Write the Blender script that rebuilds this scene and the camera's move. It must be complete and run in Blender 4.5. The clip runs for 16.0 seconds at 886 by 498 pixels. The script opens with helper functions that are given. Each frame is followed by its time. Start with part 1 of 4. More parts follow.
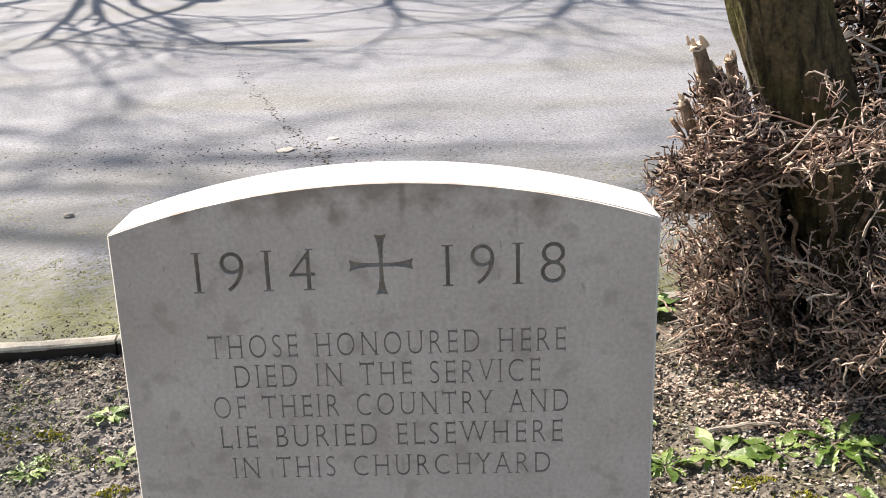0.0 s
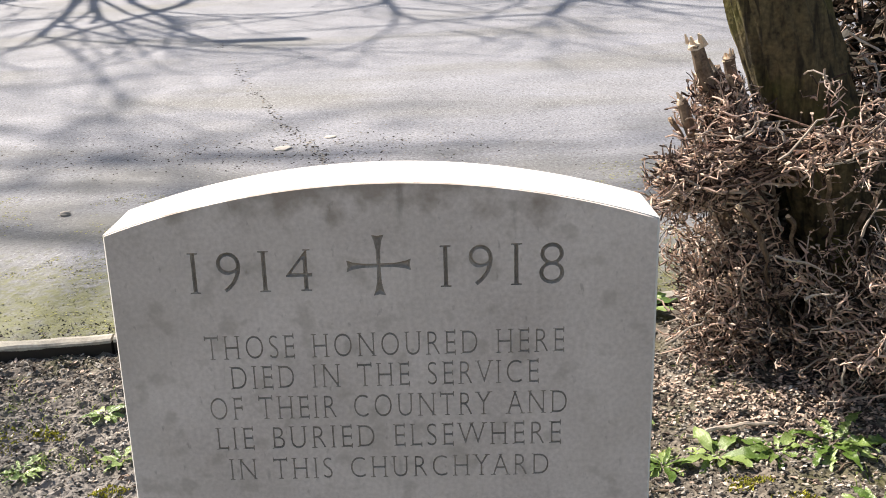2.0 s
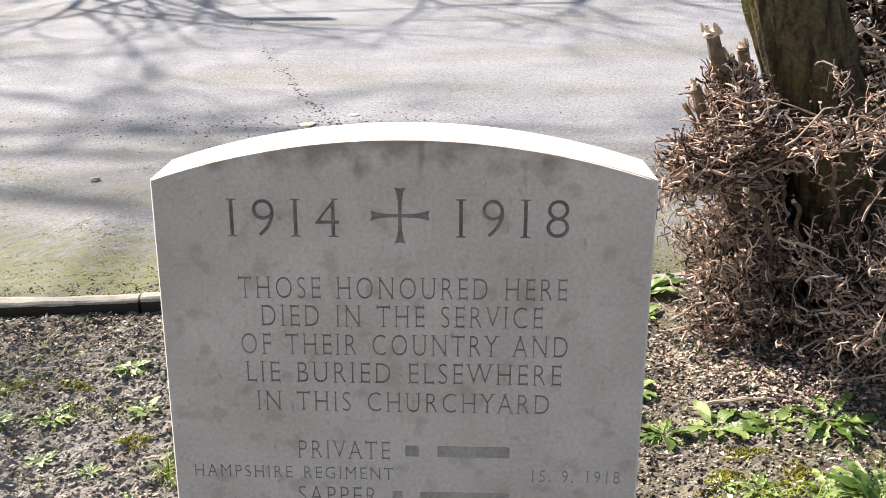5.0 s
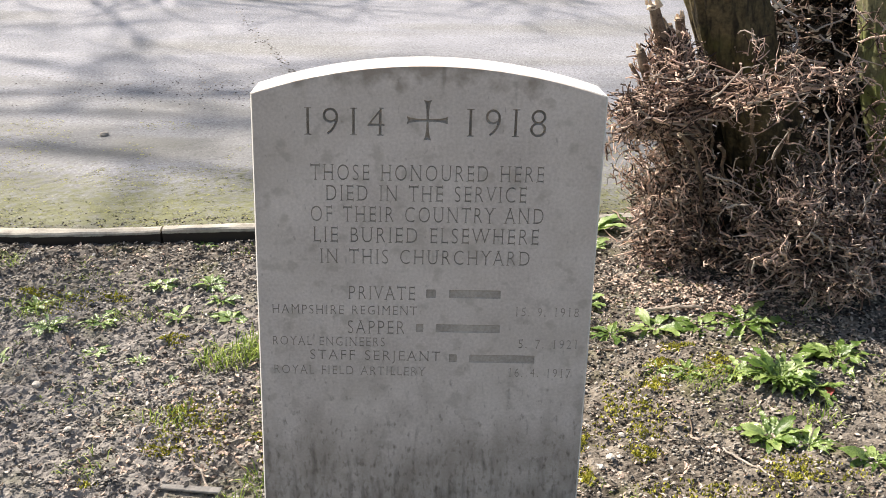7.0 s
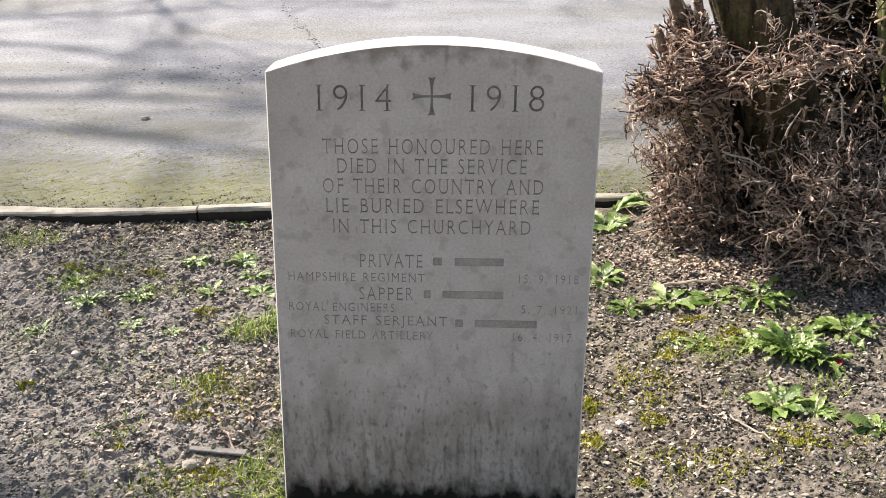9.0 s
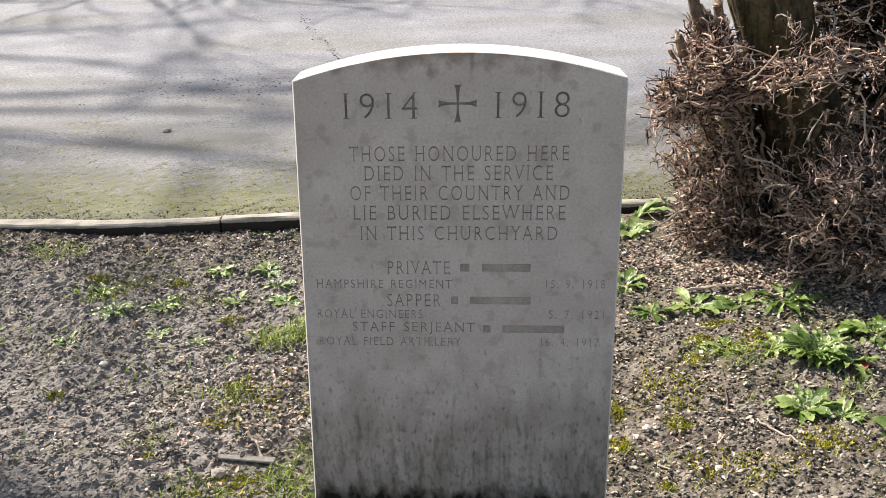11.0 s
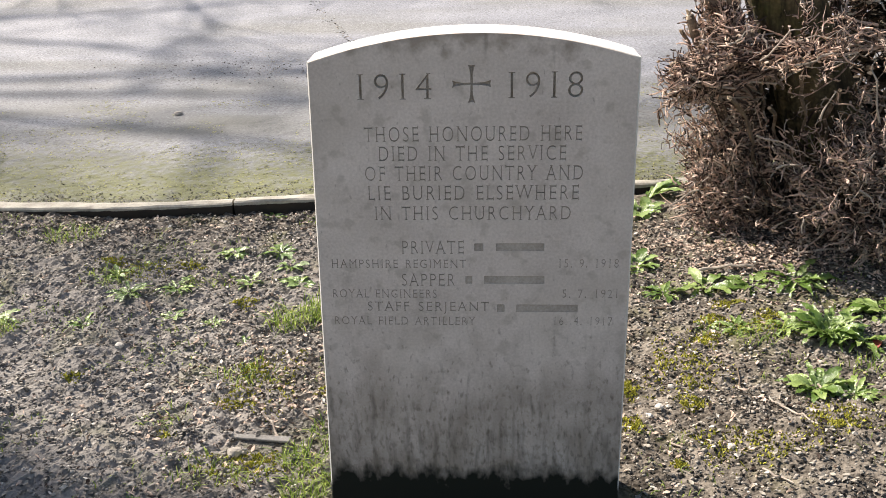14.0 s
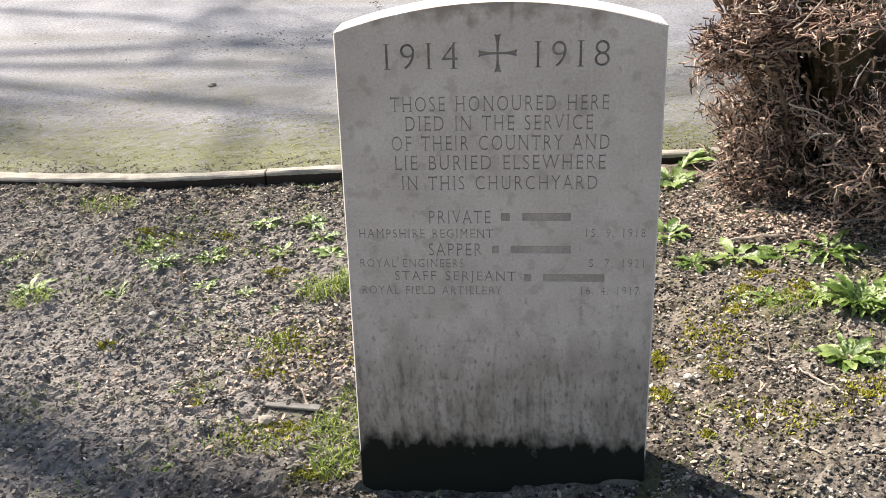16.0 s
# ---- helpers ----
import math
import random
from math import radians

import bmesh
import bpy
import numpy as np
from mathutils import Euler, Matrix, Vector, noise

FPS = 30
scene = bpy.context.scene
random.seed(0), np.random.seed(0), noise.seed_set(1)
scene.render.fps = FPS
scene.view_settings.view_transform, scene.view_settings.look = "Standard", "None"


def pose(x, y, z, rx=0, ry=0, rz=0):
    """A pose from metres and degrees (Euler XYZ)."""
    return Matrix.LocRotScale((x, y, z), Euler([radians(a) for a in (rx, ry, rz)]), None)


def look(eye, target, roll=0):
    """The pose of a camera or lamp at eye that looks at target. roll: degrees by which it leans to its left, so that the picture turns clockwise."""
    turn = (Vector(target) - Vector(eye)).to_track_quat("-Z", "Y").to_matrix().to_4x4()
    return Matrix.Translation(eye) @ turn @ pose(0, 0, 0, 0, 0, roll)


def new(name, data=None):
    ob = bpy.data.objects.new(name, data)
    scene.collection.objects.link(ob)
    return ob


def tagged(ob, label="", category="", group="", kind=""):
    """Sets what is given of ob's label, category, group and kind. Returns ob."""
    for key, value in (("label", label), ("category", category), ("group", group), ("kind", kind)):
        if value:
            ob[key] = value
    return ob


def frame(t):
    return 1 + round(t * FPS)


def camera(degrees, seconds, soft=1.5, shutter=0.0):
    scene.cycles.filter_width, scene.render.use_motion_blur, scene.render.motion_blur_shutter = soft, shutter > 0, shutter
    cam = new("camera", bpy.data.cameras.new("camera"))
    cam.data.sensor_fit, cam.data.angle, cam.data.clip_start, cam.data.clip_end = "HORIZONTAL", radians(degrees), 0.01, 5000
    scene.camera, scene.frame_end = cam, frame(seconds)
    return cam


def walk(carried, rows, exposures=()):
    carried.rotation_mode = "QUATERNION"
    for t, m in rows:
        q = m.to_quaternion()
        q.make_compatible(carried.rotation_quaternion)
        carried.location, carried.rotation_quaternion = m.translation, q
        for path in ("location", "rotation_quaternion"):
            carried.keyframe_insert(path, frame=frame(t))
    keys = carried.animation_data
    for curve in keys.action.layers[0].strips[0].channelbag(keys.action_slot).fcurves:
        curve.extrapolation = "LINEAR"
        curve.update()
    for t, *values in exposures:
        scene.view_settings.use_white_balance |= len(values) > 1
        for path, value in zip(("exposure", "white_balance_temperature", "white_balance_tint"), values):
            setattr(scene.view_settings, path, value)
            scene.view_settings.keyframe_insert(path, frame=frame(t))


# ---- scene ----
cam = camera(42.0, 16.0, soft=0.85)
PATH = [
    (0, (0.109, -0.878, 1.042), (-0.016, 1.0, 0.364), -3.1),
    (0.5, (0.109, -0.875, 1.042), (-0.012, 1.003, 0.364), -3.1),
    (1, (0.108, -0.871, 1.042), (-0.015, 1.006, 0.361), -3.1),
    (1.5, (0.109, -0.872, 1.043), (-0.003, 1.007, 0.369), -3.0),
    (2, (0.108, -0.872, 1.042), (-0.012, 1.004, 0.361), -3.0),
    (2.5, (0.109, -0.871, 1.044), (0.0, 1.009, 0.37), -3.0),
    (3, (0.111, -0.871, 1.043), (0.017, 1.008, 0.364), -2.6),
    (3.5, (0.11, -0.864, 1.041), (0.015, 1.01, 0.35), -2.7),
    (3.7, (0.109, -0.864, 1.041), (0.006, 1.01, 0.349), -2.8),
    (5.8, (0.118, -1.124, 1.053), (-0.05, 0.732, 0.328), -0.7),
    (6, (0.115, -1.175, 1.063), (-0.065, 0.676, 0.329), -1.1),
    (6.5, (0.078, -1.317, 1.078), (-0.05, 0.541, 0.349), -1.7),
    (7, (0.07, -1.418, 1.094), (0.003, 0.443, 0.365), 0.1),
    (7.5, (0.109, -1.461, 1.101), (-0.019, 0.415, 0.422), 0.3),
    (8, (0.148, -1.497, 1.09), (-0.017, 0.346, 0.331), -0.8),
    (8.5, (0.138, -1.498, 1.1), (-0.005, 0.355, 0.362), -1.0),
    (9, (0.132, -1.5, 1.102), (-0.017, 0.348, 0.352), -0.9),
    (9.2, (0.129, -1.501, 1.099), (-0.019, 0.344, 0.342), -1.2),
    (11.3, (0.119, -1.512, 1.102), (-0.061, 0.34, 0.369), -1.9),
    (11.5, (0.119, -1.512, 1.102), (-0.061, 0.336, 0.358), -2.0),
    (12, (0.114, -1.507, 1.099), (-0.073, 0.332, 0.335), -2.9),
    (12.5, (0.11, -1.513, 1.095), (-0.082, 0.317, 0.312), -2.1),
    (13, (0.116, -1.517, 1.099), (-0.063, 0.318, 0.323), -1.8),
    (13.5, (0.113, -1.52, 1.1), (-0.073, 0.312, 0.32), -1.7),
    (14, (0.113, -1.524, 1.102), (-0.082, 0.315, 0.341), -2.3),
    (14.5, (0.116, -1.524, 1.101), (-0.086, 0.309, 0.326), -2.4),
    (15, (0.122, -1.522, 1.101), (-0.105, 0.302, 0.314), -2.5),
    (15.5, (0.123, -1.526, 1.103), (-0.128, 0.292, 0.307), -3.2),
    (16, (0.127, -1.528, 1.102), (-0.13, 0.285, 0.297), -3.1),
]
walk(cam, [(t, look(e, g, r)) for t, e, g, r in PATH], [(0, 0.94, 7250, 12), (2, 0.92, 7250, 12), (3, 0.84, 7250, 12), (3.5, 0.87, 7250, 12), (6, 1.12, 7250, 12), (6.5, 1.06, 7250, 12), (7.5, 0.95, 7250, 12), (9, 0.96, 7250, 12), (11.5, 0.82, 7250, 12), (12, 0.89, 7250, 12), (13.5, 0.86, 7250, 12), (14, 0.89, 7250, 12), (15.5, 0.94, 7250, 12), (16, 1.0, 7250, 12)])

# ---- world and light ----
SUN_DIR = Vector((0.80, -0.60, 0.0)).normalized()      # the way the light travels over the ground
SUN_ELEV = radians(44)
world = bpy.data.worlds.new("sky")
scene.world = world
world.use_nodes = True
wn = world.node_tree.nodes
sky = wn.new("ShaderNodeTexSky")
sky.sky_type, sky.sun_disc = "NISHITA", False
sky.sun_elevation = SUN_ELEV
sky.sun_rotation = math.atan2(-SUN_DIR.x, -SUN_DIR.y)
wn["Background"].inputs["Strength"].default_value = 0.085
world.node_tree.links.new(sky.outputs["Color"], wn["Background"].inputs["Color"])
sun_data = bpy.data.lights.new("sun", "SUN")
sun_data.energy, sun_data.angle, sun_data.color = 5.5, radians(0.55), (1.0, 0.965, 0.92)
sun = new("sun", sun_data)
sun.matrix_world = look((-6, 5, 8), (-6 + SUN_DIR.x, 5 + SUN_DIR.y, 8 - math.tan(SUN_ELEV)))


# ---- materials ----
def material(name, dark, light, scale=30.0, rough=0.85, bump=0.3, fine=200.0, metal=0.0, island=0.0, random_tint=0.0, spec=0.3, trans=0.0):
    """Two scales of noise between a dark and a light colour, with fine relief."""
    m = bpy.data.materials.new(name)
    m.use_nodes = True
    n, l = m.node_tree.nodes, m.node_tree.links
    bsdf = n["Principled BSDF"]
    tc = n.new("ShaderNodeTexCoord")
    a, b = n.new("ShaderNodeTexNoise"), n.new("ShaderNodeTexNoise")
    a.inputs["Scale"].default_value, a.inputs["Detail"].default_value = scale, 6
    b.inputs["Scale"].default_value, b.inputs["Detail"].default_value = fine, 4
    l.new(tc.outputs["Object"], a.inputs["Vector"]), l.new(tc.outputs["Object"], b.inputs["Vector"])
    mix = n.new("ShaderNodeMath")
    mix.operation = "MULTIPLY_ADD"
    mix.inputs[1].default_value = 0.45
    l.new(b.outputs["Fac"], mix.inputs[0])
    half = n.new("ShaderNodeMath")
    half.operation = "MULTIPLY"
    half.inputs[1].default_value = 0.6
    l.new(a.outputs["Fac"], half.inputs[0]), l.new(half.outputs[0], mix.inputs[2])
    value = mix.outputs[0]
    if island or random_tint:
        src = n.new("ShaderNodeNewGeometry").outputs["Random Per Island"] if island else n.new("ShaderNodeObjectInfo").outputs["Random"]
        add = n.new("ShaderNodeMath")
        add.operation = "MULTIPLY_ADD"
        add.inputs[1].default_value = island or random_tint
        l.new(src, add.inputs[0]), l.new(value, add.inputs[2])
        sub = n.new("ShaderNodeMath")
        sub.operation = "SUBTRACT"
        sub.inputs[1].default_value = (island or random_tint) / 2
        l.new(add.outputs[0], sub.inputs[0])
        value = sub.outputs[0]
    ramp = n.new("ShaderNodeValToRGB")
    ramp.color_ramp.elements[0].position, ramp.color_ramp.elements[1].position = 0.32, 0.72
    ramp.color_ramp.elements[0].color, ramp.color_ramp.elements[1].color = (*dark, 1), (*light, 1)
    l.new(value, ramp.inputs["Fac"]), l.new(ramp.outputs["Color"], bsdf.inputs["Base Color"])
    bsdf.inputs["Roughness"].default_value, bsdf.inputs["Metallic"].default_value = rough, metal
    bsdf.inputs["Specular IOR Level"].default_value = spec
    if trans:
        bsdf.inputs["Transmission Weight"].default_value = 0
        tr = n.new("ShaderNodeBsdfTranslucent")
        l.new(ramp.outputs["Color"], tr.inputs["Color"])
        ms = n.new("ShaderNodeMixShader")
        ms.inputs["Fac"].default_value = trans
        out = n["Material Output"]
        l.new(bsdf.outputs[0], ms.inputs[1]), l.new(tr.outputs[0], ms.inputs[2]), l.new(ms.outputs[0], out.inputs["Surface"])
    if bump:
        bp = n.new("ShaderNodeBump")
        bp.inputs["Strength"].default_value, bp.inputs["Distance"].default_value = bump, 0.004
        l.new(value, bp.inputs["Height"]), l.new(bp.outputs["Normal"], bsdf.inputs["Normal"])
    return m


def layer(m, colour, lo, hi, scale, axis=None, start=0.0, end=1.0, amount=1.0, detail=6.0, stretch=(1, 1, 1), span=0.5, centre=None):
    """A second colour over a material: patches of noise from lo to hi, kept to a ramp along one axis, or to the surroundings of a spot, if given."""
    n, l = m.node_tree.nodes, m.node_tree.links
    bsdf = n["Principled BSDF"]
    old = bsdf.inputs["Base Color"].links[0].from_socket
    tc = n.new("ShaderNodeTexCoord")
    mp = n.new("ShaderNodeMapping")
    mp.inputs["Scale"].default_value = stretch
    l.new(tc.outputs["Object"], mp.inputs["Vector"])
    noise_node = n.new("ShaderNodeTexNoise")
    noise_node.inputs["Scale"].default_value, noise_node.inputs["Detail"].default_value = scale, detail
    l.new(mp.outputs[0], noise_node.inputs["Vector"])
    value = noise_node.outputs["Fac"]
    if axis is not None or centre:
        if centre:
            away = n.new("ShaderNodeVectorMath")
            away.operation = "DISTANCE"
            away.inputs[1].default_value = (*centre, 0)
            l.new(tc.outputs["Object"], away.inputs[0])
            along = away.outputs["Value"]
        else:
            sep = n.new("ShaderNodeSeparateXYZ")
            l.new(tc.outputs["Object"], sep.inputs[0])
            along = sep.outputs[axis]
        ramp = n.new("ShaderNodeMapRange")
        ramp.interpolation_type = "SMOOTHSTEP"
        ramp.inputs["From Min"].default_value, ramp.inputs["From Max"].default_value = start, end
        ramp.inputs["To Min"].default_value, ramp.inputs["To Max"].default_value = -span, span
        l.new(along, ramp.inputs["Value"])
        add = n.new("ShaderNodeMath")
        l.new(value, add.inputs[0]), l.new(ramp.outputs[0], add.inputs[1])
        value = add.outputs[0]
    mr = n.new("ShaderNodeMapRange")
    mr.inputs["From Min"].default_value, mr.inputs["From Max"].default_value, mr.inputs["To Max"].default_value = lo, hi, amount
    l.new(value, mr.inputs["Value"])
    mixer = n.new("ShaderNodeMix")
    mixer.data_type = "RGBA"
    l.new(mr.outputs[0], mixer.inputs["Factor"])
    l.new(old, mixer.inputs[6])
    mixer.inputs[7].default_value = (*colour, 1)
    l.new(mixer.outputs[2], bsdf.inputs["Base Color"])
    return m


M_STONE = material("portland_stone", (0.476, 0.422, 0.386), (0.748, 0.683, 0.635), 7, 0.9, 0.12, 260, spec=0.2)
layer(M_STONE, (0.36, 0.315, 0.265), 0.48, 0.72, 6.5, amount=0.40, detail=10)                     # broad stains
layer(M_STONE, (0.30, 0.265, 0.22), 0.55, 0.66, 40, amount=0.35, detail=3)
layer(M_STONE, (0.22, 0.175, 0.135), 0.66, 0.88, 34, 2, 0.66, 0.82, 0.62, detail=12)                     # grime under the top
layer(M_STONE, (0.26, 0.22, 0.18), 0.36, 0.80, 22, 2, 0.44, 0.06, 0.80, detail=12, stretch=(1, 1, 0.5), span=0.26)      # dirt that thins out upwards, with the face's lower shade mixed into its colour
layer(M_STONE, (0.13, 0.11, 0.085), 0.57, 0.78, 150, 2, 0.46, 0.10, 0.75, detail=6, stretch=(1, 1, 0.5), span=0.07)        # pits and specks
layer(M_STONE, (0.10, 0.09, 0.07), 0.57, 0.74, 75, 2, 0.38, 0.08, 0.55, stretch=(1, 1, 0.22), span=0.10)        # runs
layer(M_STONE, (0.014, 0.016, 0.012), 0.42, 0.70, 40, 2, 0.150, 0.050, 1.0, detail=10, stretch=(1, 1, 0.6), span=0.42)        # algae at the foot, blackened to take in the shadow there
# lighter stone for top and sides, their sun glare put in the colour
M_SLAB = material("sunlit_portland_stone", (0.62, 0.60, 0.56), (0.74, 0.72, 0.68), 9, 0.9, 0.1, 260, spec=0.2)
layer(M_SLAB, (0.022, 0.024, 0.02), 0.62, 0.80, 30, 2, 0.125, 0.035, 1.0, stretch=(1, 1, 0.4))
# letter cuts: settled dirt and the groove's own shade, both in this colour
M_CUT = material("dirty_shaded_cut", (0.19, 0.172, 0.148), (0.45, 0.405, 0.358), 30, 0.95, 0.1, 300, spec=0.1)
# bars: the lettering's average tone
M_BAR_CUT = material("shallow_bar_cut", (0.27, 0.24, 0.212), (0.50, 0.455, 0.41), 30, 0.95, 0.1, 300, spec=0.1)
M_SOIL = material("soil", (0.030, 0.0245, 0.0195), (0.245, 0.213, 0.178), 18, 0.95, 1.0, 140, spec=0.15)
for node in M_SOIL.node_tree.nodes:
    if node.type == "BUMP":
        node.inputs["Distance"].default_value = 0.012
layer(M_SOIL, (0.36, 0.345, 0.335), 0.30, 0.66, 3.0, start=1.2, end=0.1, amount=0.42, span=0.30, centre=(-1.0, 0.5))      # dry trodden soil, with the open sun's brightness there added to its colour
layer(M_SOIL, (0.100, 0.104, 0.035), 0.53, 0.70, 7.0, amount=0.55, detail=10)
M_ROAD = material("asphalt", (0.16, 0.165, 0.185), (0.30, 0.305, 0.335), 3.0, 0.75, 1.0, 110, spec=0.35)
layer(M_ROAD, (0.16, 0.155, 0.13), 0.50, 0.66, 1.1, amount=0.55, stretch=(0.5, 1.6, 1))
layer(M_ROAD, (0.08, 0.08, 0.085), 0.53, 0.62, 85, amount=0.55, detail=3)
layer(M_ROAD, (0.42, 0.42, 0.43), 0.60, 0.65, 130, amount=0.5, detail=1)
# darker band towards the edging: dirt and soft branch shade, both in the colour
layer(M_ROAD, (0.10, 0.10, 0.088), 0.42, 0.85, 2.4, 1, 3.9, 2.1, 0.80, detail=10, stretch=(0.6, 1.5, 1), span=0.2)
layer(M_ROAD, (0.120, 0.125, 0.045), 0.68, 1.02, 42, 1, 2.85, 1.46, 0.85, detail=12)                # moss on the drive's edge
layer(M_ROAD, (0.085, 0.083, 0.078), 0.92, 1.10, 14, 1, 1.72, 1.44, 0.9)                # grit along the edging
M_EDGE = material("edging_concrete", (0.24, 0.222, 0.19), (0.47, 0.44, 0.38), 22, 0.9, 0.4, 160)
layer(M_EDGE, (0.035, 0.028, 0.022), 0.55, 0.75, 30, 2, 0.0265, 0.016, 1.0)                # front face painted near black: its shadow side put into the colour
M_LITTER = material("leaf_litter", (0.05, 0.034, 0.026), (0.60, 0.46, 0.37), 40, 0.85, 0.2, 200, island=1.1)
M_CLOD = material("soil_clods", (0.029, 0.025, 0.0205), (0.352, 0.318, 0.275), 60, 0.95, 0.4, 300, island=0.8)
layer(M_CLOD, (0.42, 0.40, 0.385), 0.30, 0.66, 3.0, start=1.2, end=0.1, amount=0.20, span=0.30, centre=(-1.0, 0.5))
M_PEBBLE = material("pebbles", (0.16, 0.14, 0.12), (0.50, 0.46, 0.41), 60, 0.8, 0.2, 300, island=0.8)
M_STEM = material("stem_bark", (0.06, 0.04, 0.028), (0.27, 0.20, 0.145), 40, 0.85, 0.6, 200)
M_BARK = material("bark", (0.030, 0.023, 0.013), (0.155, 0.120, 0.062), 30, 0.95, 1.0, 120)
layer(M_BARK, (0.13, 0.125, 0.035), 0.52, 0.68, 7, amount=0.7)
layer(M_BARK, (0.018, 0.014, 0.009), 0.50, 0.62, 45, amount=0.85, stretch=(1, 1, 0.10))
M_LICHEN = material("lichen_bark", (0.07, 0.068, 0.035), (0.25, 0.24, 0.13), 30, 0.95, 1.0, 120)
layer(M_LICHEN, (0.19, 0.22, 0.06), 0.44, 0.62, 9, amount=0.8)
layer(M_LICHEN, (0.04, 0.038, 0.02), 0.52, 0.62, 50, amount=0.7, stretch=(1, 1, 0.12))
# near-black scraps that stand in for shade inside shrub and hedge
M_SHADEFILL = material("shade_fill_scrap", (0.016, 0.014, 0.010), (0.06, 0.045, 0.03), 40, 0.7, 0.2, 200, island=0.6)
M_TWIG = material("twigs", (0.042, 0.024, 0.018), (0.66, 0.47, 0.375), 60, 0.7, 0.2, 300, island=0.9)
for node in M_TWIG.node_tree.nodes:
    if node.type == "VALTORGB":
        node.color_ramp.elements[0].position, node.color_ramp.elements[1].position = 0.36, 0.78
for m, lo, hi in ((M_SOIL, 0.38, 0.66), (M_CLOD, 0.38, 0.70)):
    for node in m.node_tree.nodes:
        if node.type == "VALTORGB":
            node.color_ramp.elements[0].position, node.color_ramp.elements[1].position = lo, hi
M_CUTWOOD = material("cut_wood", (0.42, 0.30, 0.20), (0.66, 0.53, 0.40), 60, 0.8, 0.2, 300, random_tint=0.3)
M_MULCH = material("bark_mulch", (0.017, 0.0148, 0.012), (0.303, 0.272, 0.232), 50, 0.7, 0.3, 250, island=0.9, spec=0.4)
layer(M_MULCH, (0.38, 0.36, 0.345), 0.30, 0.66, 3.0, start=1.2, end=0.1, amount=0.13, span=0.30, centre=(-1.0, 0.5))
M_GREYWOOD = material("weathered_wood", (0.13, 0.122, 0.112), (0.30, 0.285, 0.265), 40, 0.85, 0.4, 250)
M_FLAKE = material("bleached_flake", (0.36, 0.32, 0.27), (0.72, 0.67, 0.60), 60, 0.7, 0.2, 300, island=0.6)
M_RED = material("red_leaf_skin", (0.16, 0.02, 0.02), (0.34, 0.06, 0.05), 60, 0.5, 0.3, 200)
M_PALETWIG = material("dry_stick", (0.20, 0.165, 0.135), (0.52, 0.44, 0.37), 50, 0.8, 0.3, 300)
M_LEAF = material("green_leaf", (0.10, 0.175, 0.035), (0.30, 0.40, 0.13), 30, 0.27, 0.4, 90, random_tint=0.7, spec=0.8, trans=0.25)
M_GRASS = material("grass_blade", (0.12, 0.19, 0.03), (0.36, 0.44, 0.10), 30, 0.5, 0.0, 120, island=0.7, trans=0.3)
M_ROADMOSS = material("road_moss", (0.10, 0.10, 0.06), (0.31, 0.305, 0.115), 60, 0.95, 0.4, 300, island=0.9)
M_MOSS = material("moss", (0.20, 0.20, 0.025), (0.50, 0.47, 0.08), 60, 0.95, 0.6, 400, island=0.5, trans=0.15)


# ---- mesh helpers ----
def mesh_object(name, verts, faces, mat, smooth=False):
    me = bpy.data.meshes.new(name)
    me.from_pydata(verts, [], faces)
    me.materials.append(mat)
    if smooth:
        me.polygons.foreach_set("use_smooth", [True] * len(me.polygons))
    me.update()
    return new(name, me)


def part(name, bm, mat, parent, label="", smooth=False):
    me = bpy.data.meshes.new(name)
    bm.to_mesh(me)
    bm.free()
    me.materials.append(mat)
    if smooth:
        me.polygons.foreach_set("use_smooth", [True] * len(me.polygons))
    ob = new(name, me)
    ob.parent = parent
    return tagged(ob, label)


def tube_data(pts, radii, seg=6, rough=0.0, rnd=None, cap=True):
    """Rings round a path: vertices and faces."""
    verts, faces = [], []
    n = len(pts)
    for i, p in enumerate(pts):
        d = (pts[min(i + 1, n - 1)] - pts[max(i - 1, 0)]).normalized()
        u = d.cross(Vector((0.31, 0.17, 0.93)) if abs(d.z) < 0.9 else Vector((1, 0, 0))).normalized()
        w = d.cross(u)
        for k in range(seg):
            a = 2 * math.pi * k / seg
            r = radii[i] * (1 + (rnd.uniform(-rough, rough) if rnd else 0))
            verts.append(p + u * (r * math.cos(a)) + w * (r * math.sin(a)))
    for i in range(n - 1):
        for k in range(seg):
            k2 = (k + 1) % seg
            faces.append((i * seg + k, i * seg + k2, (i + 1) * seg + k2, (i + 1) * seg + k))
    if cap:
        faces.append(tuple(range(seg))[::-1])
        faces.append(tuple((n - 1) * seg + k for k in range(seg)))
    return verts, faces


class Soup:
    """Collects many small shapes for one mesh."""
    def __init__(self):
        self.v, self.f = [], []

    def add(self, verts, faces):
        o = len(self.v)
        self.v.extend(tuple(p) for p in verts)
        self.f.extend(tuple(o + i for i in f) for f in faces)

    def build(self, name, mat, smooth=False):
        return mesh_object(name, self.v, self.f, mat, smooth)


def kerb_y(x):
    """The front line of the edging: two lengths that meet at x = -0.775, the first one bowed."""
    if x < -0.775:
        d = (x + 1.25) ** 2
        return 1.360 + 0.19 * d / (1 + (0.9 * d if x < -1.25 else 0))
    return 1.403 + (x + 0.775) * 0.118


def kerb_wide(x):
    """The edging's top shows broader along the bowed length."""
    u = max(0.0, min(1.0, (-0.85 - x) / 0.45))
    return 0.034 + 0.017 * u * u * (3 - 2 * u)


